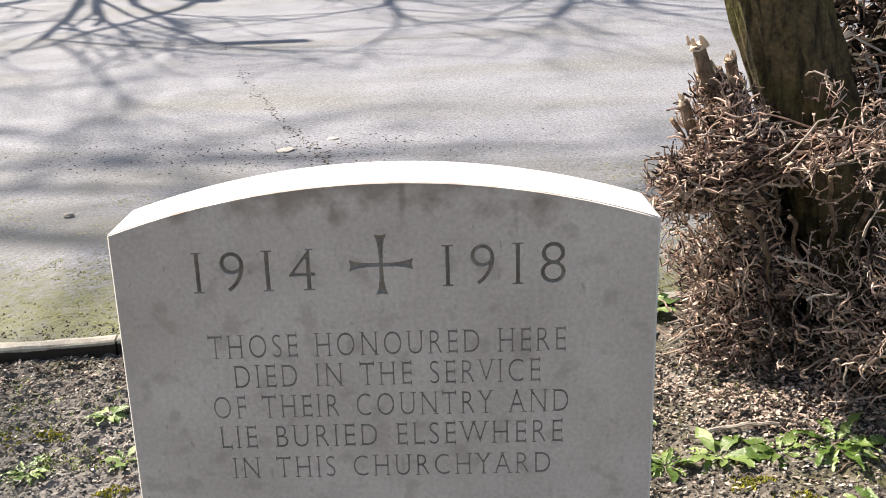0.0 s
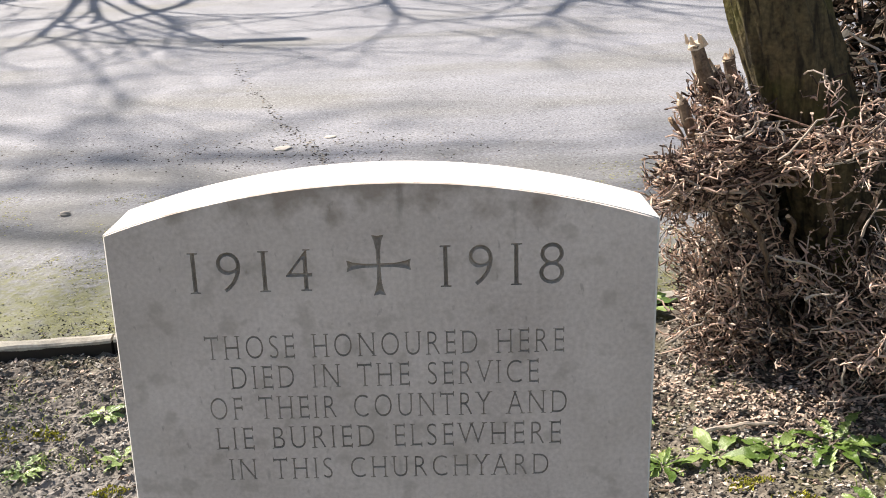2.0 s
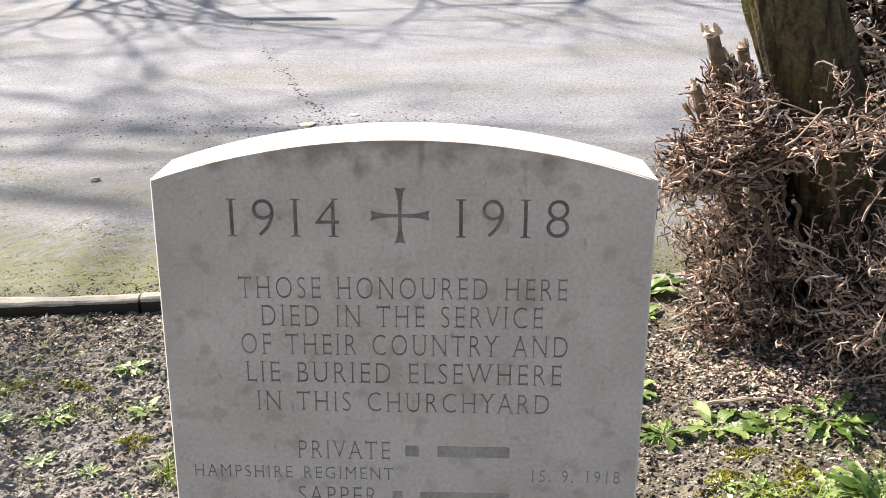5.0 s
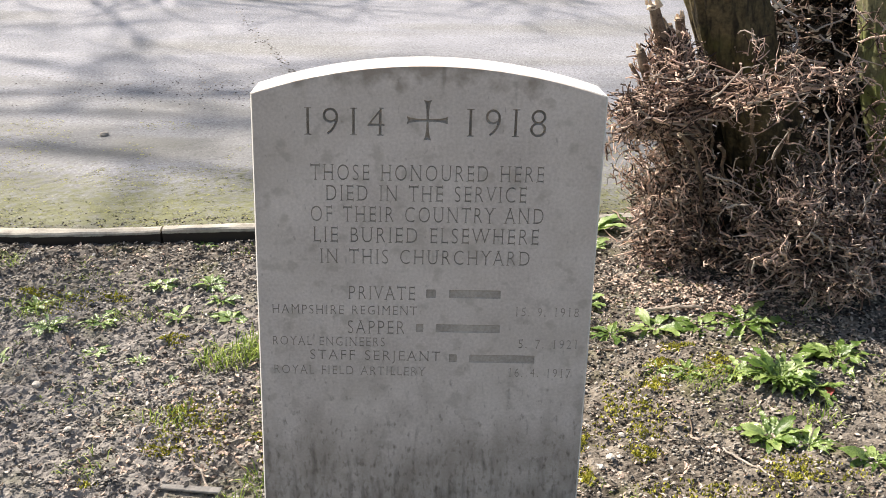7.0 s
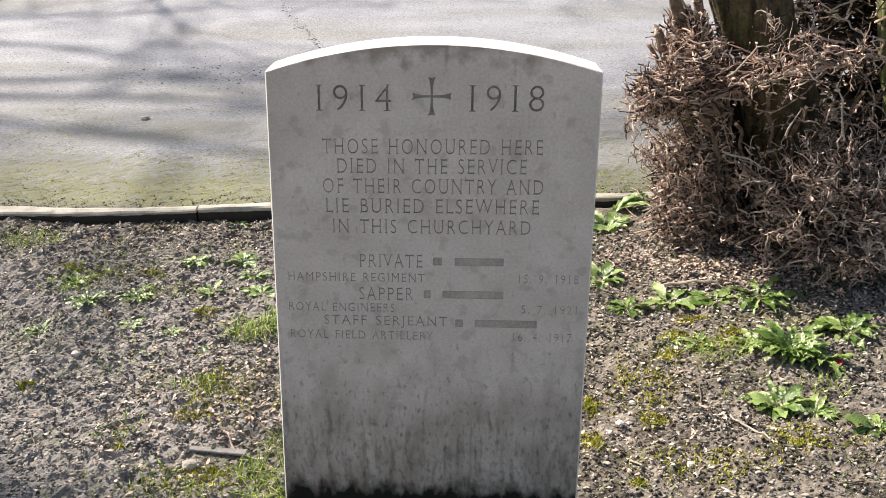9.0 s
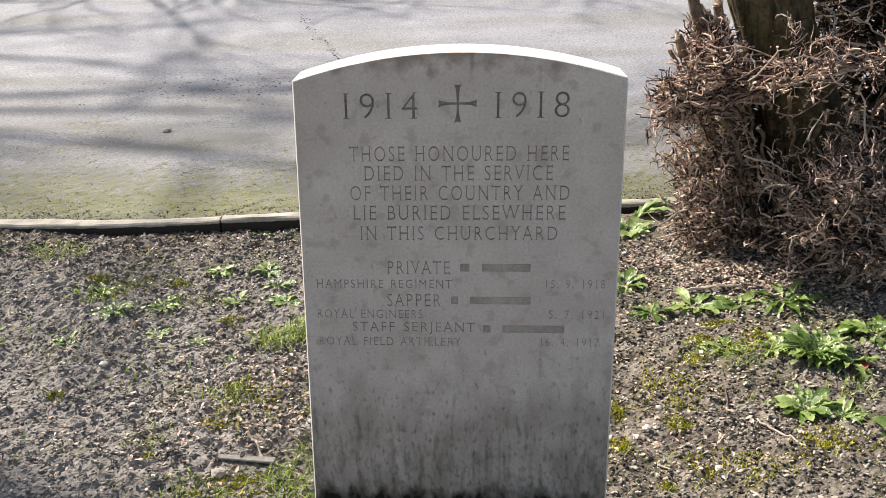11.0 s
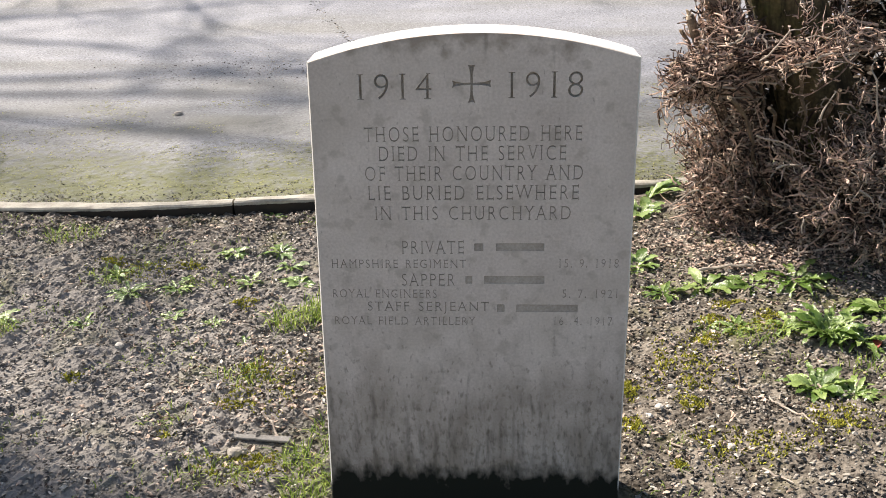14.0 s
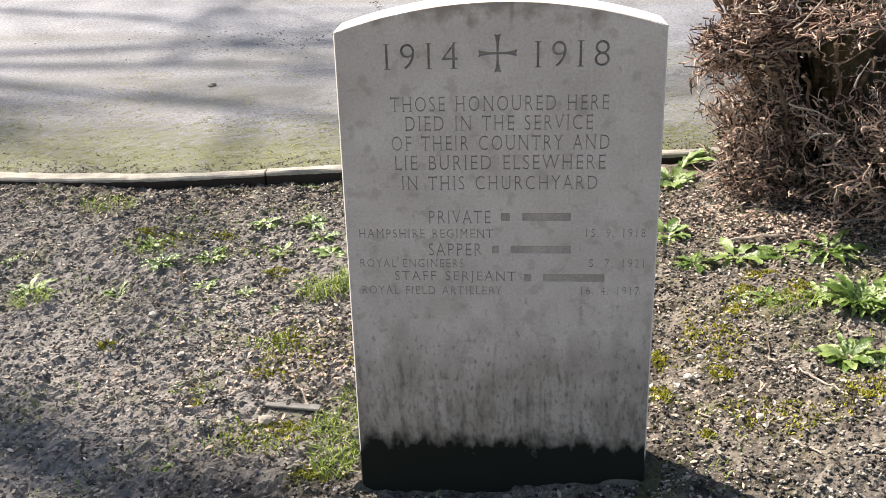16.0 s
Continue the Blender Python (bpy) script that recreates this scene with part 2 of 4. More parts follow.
def soil_height(x, y):
    """The soil bed: a gentle rise beside and behind the stone, and a bank against the bowed edging."""
    x, y = max(-6.0, min(6.0, x)), max(-6.0, min(6.0, y))
    h = 0.035 / (1 + math.exp(-(x - 0.12) / 0.07)) * math.exp(-((y - 0.05) / 0.35) ** 2)
    h += 0.045 / (1 + math.exp(-(x - 0.45) / 0.1)) * math.exp(-((y - 1.1) / 0.5) ** 2)
    d = kerb_y(x) - y
    bank = max(0.0, min(1.0, (-1.02 - x) / 0.25))
    h += (0.002 + 0.013 * bank) * math.exp(-(d / 0.10) ** 2)
    fade = max(0.0, 1 - max(abs(x) - 2.5, abs(y - 0.5) - 2.0, 0) / 2)
    q = Vector((x, y, 0))
    near = max(0.0, 1 - max(abs(x + 0.15) - 1.5, abs(y - 0.5) - 1.0, 0) / 0.4)
    rough = 0.55 + 0.45 * max(0.0, min(1.0, 0.4 - x * 2))
    h += fade * (0.012 * noise.noise(q * 4.0) + near * (0.008 * noise.noise(q * 13) + rough * (0.011 * noise.noise(q * 34) + 0.008 * noise.noise(q * 75))))
    return h


def spaced(lo, hi, near_lo, near_hi, step, growth=1.5):
    """Coordinates, fine between near_lo and near_hi and coarser outwards."""
    c = [near_lo + step * i for i in range(int(round((near_hi - near_lo) / step)) + 1)]
    s = step
    while c[-1] < hi:
        s *= growth
        c.append(min(hi, c[-1] + s))
    s = step
    while c[0] > lo:
        s *= growth
        c.insert(0, max(lo, c[0] - s))
    return c


# ---- ground, road, edging ----
def ground_sheet():
    xs, ys = spaced(-600, 600, -1.6, 1.3, 0.011, 1.16), spaced(-600, 600, -0.45, 1.47, 0.011, 1.16)
    verts = []
    for y in ys:
        for x in xs:
            z = soil_height(x, y)
            over = y - kerb_y(max(-3, min(3, x))) - 0.005
            if over > 0:
                z = -0.06 if over < 0.4 else min(-0.02, -0.06 + (over - 0.4) * 0.002)
            verts.append((x, y, z))
    w = len(xs)
    faces = [(j * w + i, j * w + i + 1, (j + 1) * w + i + 1, (j + 1) * w + i) for j in range(len(ys) - 1) for i in range(w - 1)]
    return tagged(mesh_object("ground", verts, faces, M_SOIL), "bare dark soil bed with crumbs, chips and thin moss", "ground", kind="structure")


def road_height(x, y):
    q = Vector((x, y, 3))
    near = max(0.0, min(1.0, 1 - (y - 2.4) / 0.9)) * max(0.0, min(1.0, 1 - (abs(x + 0.5) - 1.6) / 0.8))
    return 0.012 + 0.006 * noise.noise(q * 0.8) + near * (0.0018 * noise.noise(q * 28) + 0.0010 * noise.noise(q * 60))


def road_sheet():
    xs = spaced(-60, 60, -2.2, 1.2, 0.016, 1.12)
    vs = spaced(0, 7.4, 0.0, 1.6, 0.014, 1.06)
    verts = [(x, v + (kerb_y(max(-3.5, min(3.0, x))) + kerb_wide(x) - 0.002), road_height(x, v + kerb_y(max(-3.5, min(3.0, x))))) for v in vs for x in xs]
    w = len(xs)
    faces = [(j * w + i, j * w + i + 1, (j + 1) * w + i + 1, (j + 1) * w + i) for j in range(len(vs) - 1) for i in range(w - 1)]
    return tagged(mesh_object("road", verts, faces, M_ROAD), "worn pale asphalt drive with moss along its edge", "road", kind="structure")


def edging_length(x0, x1, lift):
    """One length of thin concrete edging, a bevelled bar along the front line."""
    n = 90
    verts, faces = [], []
    for i in range(n + 1):
        x = x0 + (x1 - x0) * i / n
        w = kerb_wide(x)
        prof = [(0, -0.12), (0, 0.026), (0.004, 0.030), (w * 0.5, 0.0325), (w - 0.005, 0.031), (w, 0.026), (w, -0.12)]
        for (dy, z) in prof:
            q = Vector((x * 14, dy * 60, z * 30))
            verts.append((x, kerb_y(x) + dy + 0.0022 * noise.noise(q), z + lift + 0.0030 * noise.noise(q + Vector((7, 0, 0)))))
    m = len(prof)
    for i in range(n):
        for k in range(m):
            faces.append((i * m + k, i * m + (k + 1) % m, (i + 1) * m + (k + 1) % m, (i + 1) * m + k))
    faces += [tuple(range(m)), tuple(n * m + k for k in range(m))[::-1]]
    return tagged(mesh_object("edging", verts, faces, M_EDGE), "thin weathered concrete edging between soil and drive", "edging", kind="structure")


ground_sheet()
road_sheet()
edging_length(-3.4, -0.779, 0.0)
edging_length(-0.773, 1.25, 0.002)
edging_length(1.256, 3.0, 0.0)


# ---- headstone ----
HALF, SHOULDER, RISE, THICK, SHEAR, FACE, CHAMFER = 0.2235, 0.745, 0.037, 0.094, 0.024, 0.0035, 0.0022


def lean(x, z):
    return x - SHEAR * (SHOULDER - z)


def top_line(n=40):
    """The shallow arc over the stone, from its right shoulder to its left."""
    r = (HALF ** 2 + RISE ** 2) / (2 * RISE)
    out = []
    for i in range(n + 1):
        x = HALF - 2 * HALF * i / n
        out.append((x, SHOULDER + RISE - r + math.sqrt(r * r - x * x)))
    return out


OUTLINE = [(-HALF, -0.25), (HALF, -0.25)] + top_line()


def text_splines(words, x0, x1, z0, z1, spacing=1.25):
    """Outlines of a line of capitals, fitted to a box: lists of (handle, point, handle)."""
    cu = bpy.data.curves.new("lettering", "FONT")
    cu.body, cu.space_character, cu.space_word = words, spacing, 1.35
    ob = new("lettering", cu)
    dg = bpy.context.evaluated_depsgraph_get()
    flat = ob.evaluated_get(dg).to_curve(dg)
    loops = [[(tuple(p.handle_left), tuple(p.co), tuple(p.handle_right)) for p in s.bezier_points] for s in flat.splines]
    ob.evaluated_get(dg).to_curve_clear()
    bpy.data.objects.remove(ob)
    xs = [p[1][0] for s in loops for p in s]
    ys = [p[1][1] for s in loops for p in s]
    ax, bx, ay, by = min(xs), max(xs), min(ys), max(ys)

    def put(c):
        return (x0 + (c[0] - ax) / (bx - ax) * (x1 - x0), z0 + (c[1] - ay) / (by - ay) * (z1 - z0))
    return [[tuple(put(c) for c in p) for p in s] for s in loops]


def bar(x0, x1, z0, z1):
    c = [(x0, z0), (x1, z0), (x1, z1), (x0, z1)]
    return [[(p, p, p) for p in c]]


def cross_loops(cx, cz, r):
    """A small cross with arms that flare at their ends."""
    w, e = r * 0.06, r * 0.20
    arm = [(w, w), (w * 1.2, r * 0.52), (e * 0.62, r * 0.82), (e, r), (0, r * 0.955), (-e, r), (-e * 0.62, r * 0.82), (-w * 1.2, r * 0.52)]
    pts = []
    for k in range(4):
        a = k * math.pi / 2
        pts += [(cx + x * math.cos(a) - y * math.sin(a), cz + x * math.sin(a) + y * math.cos(a)) for x, y in arm]
    return [[(p, p, p) for p in pts]]


def glyphs(loops):
    """Outlines that share a stretch of the line belong to one letter."""
    groups = []
    for s in sorted(loops, key=lambda s: min(p[1][0] for p in s)):
        a, b = min(p[1][0] for p in s), max(p[1][0] for p in s)
        if groups and a < groups[-1][1] - 0.0004:
            groups[-1][0].append(s)
            groups[-1][1] = max(b, groups[-1][1])
        else:
            groups.append([[s], b])
    return [g[0] for g in groups]


def outline(loop, n=5):
    """A closed outline as points, its curved sides cut into n steps."""
    out = []
    for (a0, p0, b0), (a1, p1, b1) in zip(loop, loop[1:] + loop[:1]):
        p, q, r, t = (Vector(c) for c in (p0, b0, a1, p1))
        d = (t - p).normalized() if (t - p).length > 1e-9 else Vector((1, 0))
        straight = abs((q - p).cross(d)) + abs((r - p).cross(d)) < 0.02 * (t - p).length
        for i in range(1 if straight else n):
            u = i / n
            out.append(p * (1 - u) ** 3 + q * 3 * u * (1 - u) ** 2 + r * 3 * u * u * (1 - u) + t * u ** 3)
    return [p for i, p in enumerate(out) if (p - out[i - 1]).length > 1e-6]


def serifs(polys, h):
    """Short strokes across the free ends of a letter's stems and arms: (start, end, radius)."""
    out, e, r = [], 0.040 * h, 0.019 * h
    for pts in polys:
        n = len(pts)
        area = sum(pts[i - 1].cross(pts[i]) for i in range(n))
        turn = 1 if area > 0 else -1
        if abs(area) < 0.01 * h * h:
            continue
        side = [(pts[(i + 1) % n] - pts[i]) for i in range(n)]

        def corner(i):
            u, v = side[i - 1].normalized(), side[i % n].normalized()
            return turn * u.cross(v)
        for i in range(n):
            u, length = side[i].normalized(), side[i].length
            inward = Vector((-u.y, u.x)) * turn
            before, after = side[i - 1].length, side[(i + 1) % n].length
            if 0.05 * h < length < 0.19 * h and corner(i) > 0.75 and corner(i + 1) > 0.75 and before > 0.12 * h and after > 0.12 * h:
                out.append((pts[i] - u * e + inward * r, pts[(i + 1) % n] + u * e + inward * r, r))
            elif length > 0.22 * h and abs(u.y) < 0.05:      # the foot and head of an upright stem on its free side
                if corner(i) > 0.95 and before > 0.7 * h:
                    out.append((pts[i] + inward * r, pts[i] - u * e + inward * r, r))
                if corner(i + 1) > 0.95 and after > 0.7 * h:
                    out.append((pts[(i + 1) % n] + inward * r, pts[(i + 1) % n] + u * e + inward * r, r))
    return out


def near_segment(px, pz, a, b):
    dx, dz = b[0] - a[0], b[1] - a[1]
    t = np.clip(((px - a[0]) * dx + (pz - a[1]) * dz) / max(dx * dx + dz * dz, 1e-16), 0, 1)
    return np.hypot(px - a[0] - t * dx, pz - a[1] - t * dz)


def groove(loops, step, thin, footed, slope, deepest):
    """A chiselled sign: depth grows with the distance from its rim. Gives its rim loops and its walls (verts, faces)."""
    polys = [outline(s) for s in loops]
    xs, zs = [p[0] for s in polys for p in s], [p[1] for s in polys for p in s]
    h = max(zs) - min(zs)
    m = 0.08 * h + 2 * step
    gx, gz = np.arange(min(xs) - m, max(xs) + m, step), np.arange(min(zs) - m, max(zs) + m, step)
    px, pz = np.meshgrid(gx, gz)
    dist, inside = np.full(px.shape, 1.0), np.zeros(px.shape, bool)
    for s in polys:
        for a, b in zip(s, s[1:] + s[:1]):
            dist = np.minimum(dist, near_segment(px, pz, a, b))
            if a[1] != b[1]:
                inside ^= ((a[1] > pz) != (b[1] > pz)) & (px < (b[0] - a[0]) * (pz - a[1]) / (b[1] - a[1]) + a[0])
    val = np.where(inside, dist, -dist) - thin * h
    if footed:
        k = 0.022 * h
        for a, b, r in serifs(polys, h):
            foot = r - near_segment(px, pz, a, b)
            mix = np.clip(0.5 + 0.5 * (foot - val) / k, 0, 1)
            val = val * (1 - mix) + foot * mix + k * mix * (1 - mix)
    val = np.where(np.abs(val) < 1e-7, 1e-7, val)
    verts, faces, index, links = [], [], {}, {}

    def point(key, x, z, v):
        if key not in index:
            index[key] = len(verts)
            verts.append((x, z, min(max(v, 0.0) * slope, deepest)))
        return index[key]
    rows, cols = val.shape
    for j in range(rows - 1):
        for i in range(cols - 1):
            ring = ((j, i), (j, i + 1), (j + 1, i + 1), (j + 1, i))
            v = [float(val[c]) for c in ring]
            if max(v) <= 0:
                continue
            poly, rim = [], []
            for k in range(4):
                c, d = ring[k], ring[(k + 1) % 4]
                if v[k] > 0:
                    poly.append(point(c, float(gx[c[1]]), float(gz[c[0]]), v[k]))
                if (v[k] > 0) != (v[(k + 1) % 4] > 0):
                    u = min(0.98, max(0.02, v[k] / (v[k] - v[(k + 1) % 4]))) if c < d else 1 - min(0.98, max(0.02, v[(k + 1) % 4] / (v[(k + 1) % 4] - v[k])))
                    q = point((min(c, d), max(c, d)), float(gx[c[1]] + (gx[d[1]] - gx[c[1]]) * u), float(gz[c[0]] + (gz[d[0]] - gz[c[0]]) * u), 0.0)
                    poly.append(q)
                    rim.append((q, v[k] > 0))
            faces.append(tuple(poly))
            for (q, leaves), (q2, _) in zip(rim, rim[1:] + rim[:1]):
                if leaves:
                    links[q] = q2
    rims = []
    while links:
        start, q = links.popitem()
        loop = [start]
        while q != start and q in links:
            loop.append(q)
            q = links.pop(q)
        if len(loop) > 5:
            rims.append([verts[i][:2] for i in loop])
    return rims, verts, faces


def flat_curve(name, loops, depth):
    cu = bpy.data.curves.new(name, "CURVE")
    cu.dimensions, cu.fill_mode, cu.extrude, cu.resolution_u = "2D", "BOTH" if depth else "FRONT", depth / 2, 3
    for s in loops:
        if len(s[0]) == 2:
            sp = cu.splines.new("POLY")
            sp.points.add(len(s) - 1)
            sp.use_cyclic_u = True
            for pt, (x, z) in zip(sp.points, s):
                pt.co = (x, z, 0, 1)
            continue
        sp = cu.splines.new("BEZIER")
        sp.bezier_points.add(len(s) - 1)
        sp.use_cyclic_u = True
        for bp, (a, p, b) in zip(sp.bezier_points, s):
            bp.handle_left_type = bp.handle_right_type = "FREE"
            bp.co, bp.handle_left, bp.handle_right = (*p, 0), (*a, 0), (*b, 0)
    ob = new(name, cu)
    dg = bpy.context.evaluated_depsgraph_get()
    me = bpy.data.meshes.new_from_object(ob.evaluated_get(dg))
    bpy.data.objects.remove(ob)
    me.name = name
    return me


def upright(me, y):
    """From the drawing plane to the stone's front, at depth y."""
    for v in me.vertices:
        x, z, d = v.co
        v.co = (lean(x, z), y - d, z)


def headstone():
    stone = tagged(new("headstone"), "pale grey stone war memorial headstone, incised lettering, algae-dark foot", "headstone")
    rows = [  # lower edge of the band, and the words in it
        (0.668, [("1914", -0.155, -0.054, 0.692, 0.729), None, ("1918", 0.052, 0.151, 0.692, 0.729)]),
        (0.629, [("THOSE HONOURED HERE", -0.150, 0.151, 0.632, 0.654)]),
        (0.6005, [("DIED IN THE SERVICE", -0.130, 0.130, 0.604, 0.626)]),
        (0.5715, [("OF THEIR COUNTRY AND", -0.151, 0.154, 0.575, 0.597)]),
        (0.5415, [("LIE BURIED ELSEWHERE", -0.147, 0.149, 0.546, 0.568)]),
        (0.500, [("IN THIS CHURCHYARD", -0.138, 0.139, 0.516, 0.537)]),
        (0.460, [("PRIVATE", -0.101, -0.012, 0.464, 0.484), (None, 0.003, 0.016, 0.468, 0.480), (None, 0.034, 0.103, 0.468, 0.480)]),
        (0.4375, [("HAMPSHIRE REGIMENT", -0.205, -0.009, 0.4415, 0.455), ("15. 9. 1918", 0.125, 0.209, 0.4425, 0.456)]),
        (0.4105, [("SAPPER", -0.103, -0.025, 0.413, 0.433), (None, -0.010, 0.000, 0.417, 0.429), (None, 0.017, 0.104, 0.417, 0.429)]),
        (0.391, [("ROYAL ENGINEERS", -0.206, -0.052, 0.394, 0.4075), ("5. 7. 1921", 0.130, 0.209, 0.395, 0.4085)]),
        (0.366, [("STAFF SERJEANT", -0.155, 0.024, 0.368, 0.388), (None, 0.036, 0.047, 0.372, 0.384), (None, 0.064, 0.153, 0.372, 0.384)]),
        (0.345, [("ROYAL FIELD ARTILLERY", -0.205, 0.004, 0.350, 0.3635), ("16. 4. 1917", 0.120, 0.204, 0.351, 0.3645)]),
    ]
    signs, face, upper = [], bmesh.new(), None
    for low, words in rows:
        edge = [(-HALF, low), (HALF, low)] + (top_line() if upper is None else [(HALF, upper), (-HALF, upper)])
        upper = low
        rims = []
        for w in words:
            if w is None:
                cut = [groove(cross_loops(0.0, 0.713, 0.0265), 0.0005, 0.0, False, 1.5, 0.0032)]
            elif w[0] is None:
                cut = [groove(bar(*w[1:]), 0.0012, 0.0, False, 1.0, 0.0009)]
            else:
                small = w[4] - w[3] < 0.016
                cut = [groove(g, 0.0004 if small else 0.0005, 0.020, True, 2.1, 0.0032) for g in glyphs(text_splines(*w, 1.15 if w[0][:2] == "19" and len(w[0]) == 4 else 1.25))]
            signs += [("bar" if w and w[0] is None else "letter", v, f) for _, v, f in cut]
            rims += [r for c in cut for r in c[0]]
        face.from_mesh(flat_curve("carved_face", [edge] + rims, FACE))
    me = flat_curve("carved_face", bar(-HALF, HALF, -0.25, upper), FACE)
    face.from_mesh(me)
    face.to_mesh(me)
    face.free()
    upright(me, FACE / 2)
    me.materials.clear()
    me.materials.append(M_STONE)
    ob = new("carved_face", me)
    ob.parent = stone
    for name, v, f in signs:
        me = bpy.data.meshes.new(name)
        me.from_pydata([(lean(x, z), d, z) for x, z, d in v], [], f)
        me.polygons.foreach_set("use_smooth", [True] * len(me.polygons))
        me.materials.append(M_CUT if name == "letter" else M_BAR_CUT)
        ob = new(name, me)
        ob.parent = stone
    bm = bmesh.new()
    front = [bm.verts.new((lean(x, z) + CHAMFER * x / HALF, FACE, z)) for x, z in OUTLINE]
    back = [bm.verts.new((lean(x, z) + CHAMFER * x / HALF - 0.006, THICK, z - (0.007 if z > 0 else 0))) for x, z in OUTLINE]
    n = len(OUTLINE)
    bm.faces.new(front)
    bm.faces.new(back[::-1])
    for i in range(n):
        bm.faces.new((front[i], back[i], back[(i + 1) % n], front[(i + 1) % n]))
    for side in (-1, 1):                   # a narrow chamfer down each side of the face
        x, w = side * (HALF + 0.00006), side * (HALF + CHAMFER)
        bm.faces.new([bm.verts.new(c) for c in ((lean(x, -0.25), 0.0, -0.25), (lean(w, -0.25), FACE, -0.25), (lean(w, SHOULDER), FACE, SHOULDER), (lean(x, SHOULDER), 0.0, SHOULDER))][::-side])
    bmesh.ops.recalc_face_normals(bm, faces=bm.faces)
    bmesh.ops.bevel(bm, geom=[e for e in bm.edges if all(v.co.y > THICK - 0.001 for v in e.verts)], offset=0.003, segments=2, affect="EDGES")
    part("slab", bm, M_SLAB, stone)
    return stone


headstone()


# ---- weeds ----
def leaf_mesh(kind, seed):
    """A leaf one unit long along x: arched, folded at the midrib, with an even or a toothed rim."""
    rnd = random.Random(seed)
    n = 15 if kind == "toothed" else 9
    verts, faces = [], []
    droop, lift = rnd.uniform(0.28, 0.5), rnd.uniform(0.22, 0.42)
    for i in range(n + 1):
        u = i / n
        if kind == "toothed":
            w = 0.018 + 0.115 * math.sin(math.pi * min(1, u ** 0.8)) * (1.0 if i % 2 else 0.40) * (0.6 + 0.8 * u)
        elif kind == "broad":
            w = 0.025 + 0.17 * max(0.0, math.sin(math.pi * min(1.0, max(0, u - 0.12) / 0.88)) ** 0.75)
        else:
            w = 0.02 + 0.10 * math.sin(math.pi * u) ** 0.8
        if i == n:
            w = 0.004
        z = lift * u - droop * u * u
        side = 0.08 * math.sin(u * 2.2 + seed) * u
        curl = rnd.uniform(0.15, 0.4)
        back = 0.05 if (kind == "toothed" and i % 2) else 0.0
        wave = 0.035 * math.sin(u * 17 + seed * 2)
        wl, wr = w * rnd.uniform(0.75, 1.2), w * rnd.uniform(0.75, 1.2)
        verts += [(u - back, side - wl, z + wl * curl + wave), (u, side, z), (u - back, side + wr, z + wr * curl - wave)]
    for i in range(n):
        a = 3 * i
        faces += [(a, a + 3, a + 4, a + 1), (a + 1, a + 4, a + 5, a + 2)]
    me = bpy.data.meshes.new("leaf")
    me.from_pydata(verts, [], faces)
    me.materials.append(M_LEAF)
    me.polygons.foreach_set("use_smooth", [True] * len(me.polygons))
    return me


LEAVES = {k: [leaf_mesh(k, i * 3 + j) for i in range(3)] for j, k in enumerate(("toothed", "broad", "narrow"))}


def rosette(name, label, x, y, kinds, count, length, seed, tilt=0.0, fan=(0, 360)):
    rnd = random.Random(seed)
    plant = tagged(new(name), label, "weed", "weeds in the soil bed")
    plant.location = (x, y, soil_height(x, y) - 0.002)
    count = int(count * (1.9 if x < 0 else 2.0))
    for i in range(count):
        a = fan[0] + (fan[1] - fan[0]) * (i + rnd.uniform(-0.35, 0.35)) / count
        ob = new("leaf", rnd.choice(LEAVES[rnd.choice(kinds)]))
        s = length * rnd.uniform(0.6, 1.05) * (0.66 if x < 0 else 0.84)
        ob.parent = plant
        ob.matrix_basis = pose(0.004 * math.cos(radians(a)), 0.004 * math.sin(radians(a)), 0.002, rnd.uniform(-20, 20), rnd.uniform(-20, 13) - tilt * 0.7, a) @ Matrix.Diagonal((s, s * rnd.uniform(0.8, 1.15), s, 1))
    return plant


DAND = "green dandelion rosette with toothed leaves on bare soil"
DOCK = "pale green broad-leaved weed lying on bare soil"
SMALL = "small grey-green weed seedling on bare soil"
rosette("dandelion", DAND, 0.640, 0.885, ("toothed",), 9, 0.125, 1)
rosette("broad_leaved_weed", DOCK, 0.352, 0.865, ("broad", "narrow"), 8, 0.070, 2)
rosette("broad_leaved_weed", DOCK, 0.445, 0.880, ("broad",), 8, 0.085, 3)
rosette("broad_leaved_weed", DOCK, 0.545, 0.880, ("broad", "narrow"), 8, 0.080, 4)
rosette("dandelion", "lush upright yellow-green dandelion with long toothed leaves", 0.660, 0.630, ("toothed", "toothed", "narrow"), 26, 0.100, 5, 22)
rosette("dandelion", DAND, 0.590, 0.660, ("toothed",), 7, 0.070, 31, 6)
rosette("dandelion", DAND, 0.720, 0.600, ("toothed", "narrow"), 9, 0.085, 32, 8)
rosette("broad_leaved_weed", DOCK, 0.600, 0.430, ("broad", "toothed"), 20, 0.085, 6, 6)
rosette("broad_leaved_weed", DOCK, 0.660, 0.400, ("toothed", "narrow"), 10, 0.070, 33, 4)
rosette("dandelion", DAND, 0.800, 0.720, ("toothed", "broad"), 11, 0.105, 7, 8)
rosette("broad_leaved_weed", DOCK, 0.760, 0.345, ("broad", "toothed"), 11, 0.075, 8)
rosette("broad_leaved_weed", DOCK, 0.335, 1.370, ("broad",), 10, 0.100, 9, 4)
rosette("broad_leaved_weed", DOCK, 0.300, 1.020, ("broad",), 9, 0.085, 10, 4)
rosette("broad_leaved_weed", DOCK, 0.360, 1.480, ("broad", "narrow"), 4, 0.150, 11, 12, (-20, 80))
rosette("weed_seedling", SMALL, 0.486, 0.670, ("narrow", "toothed"), 12, 0.060, 12)
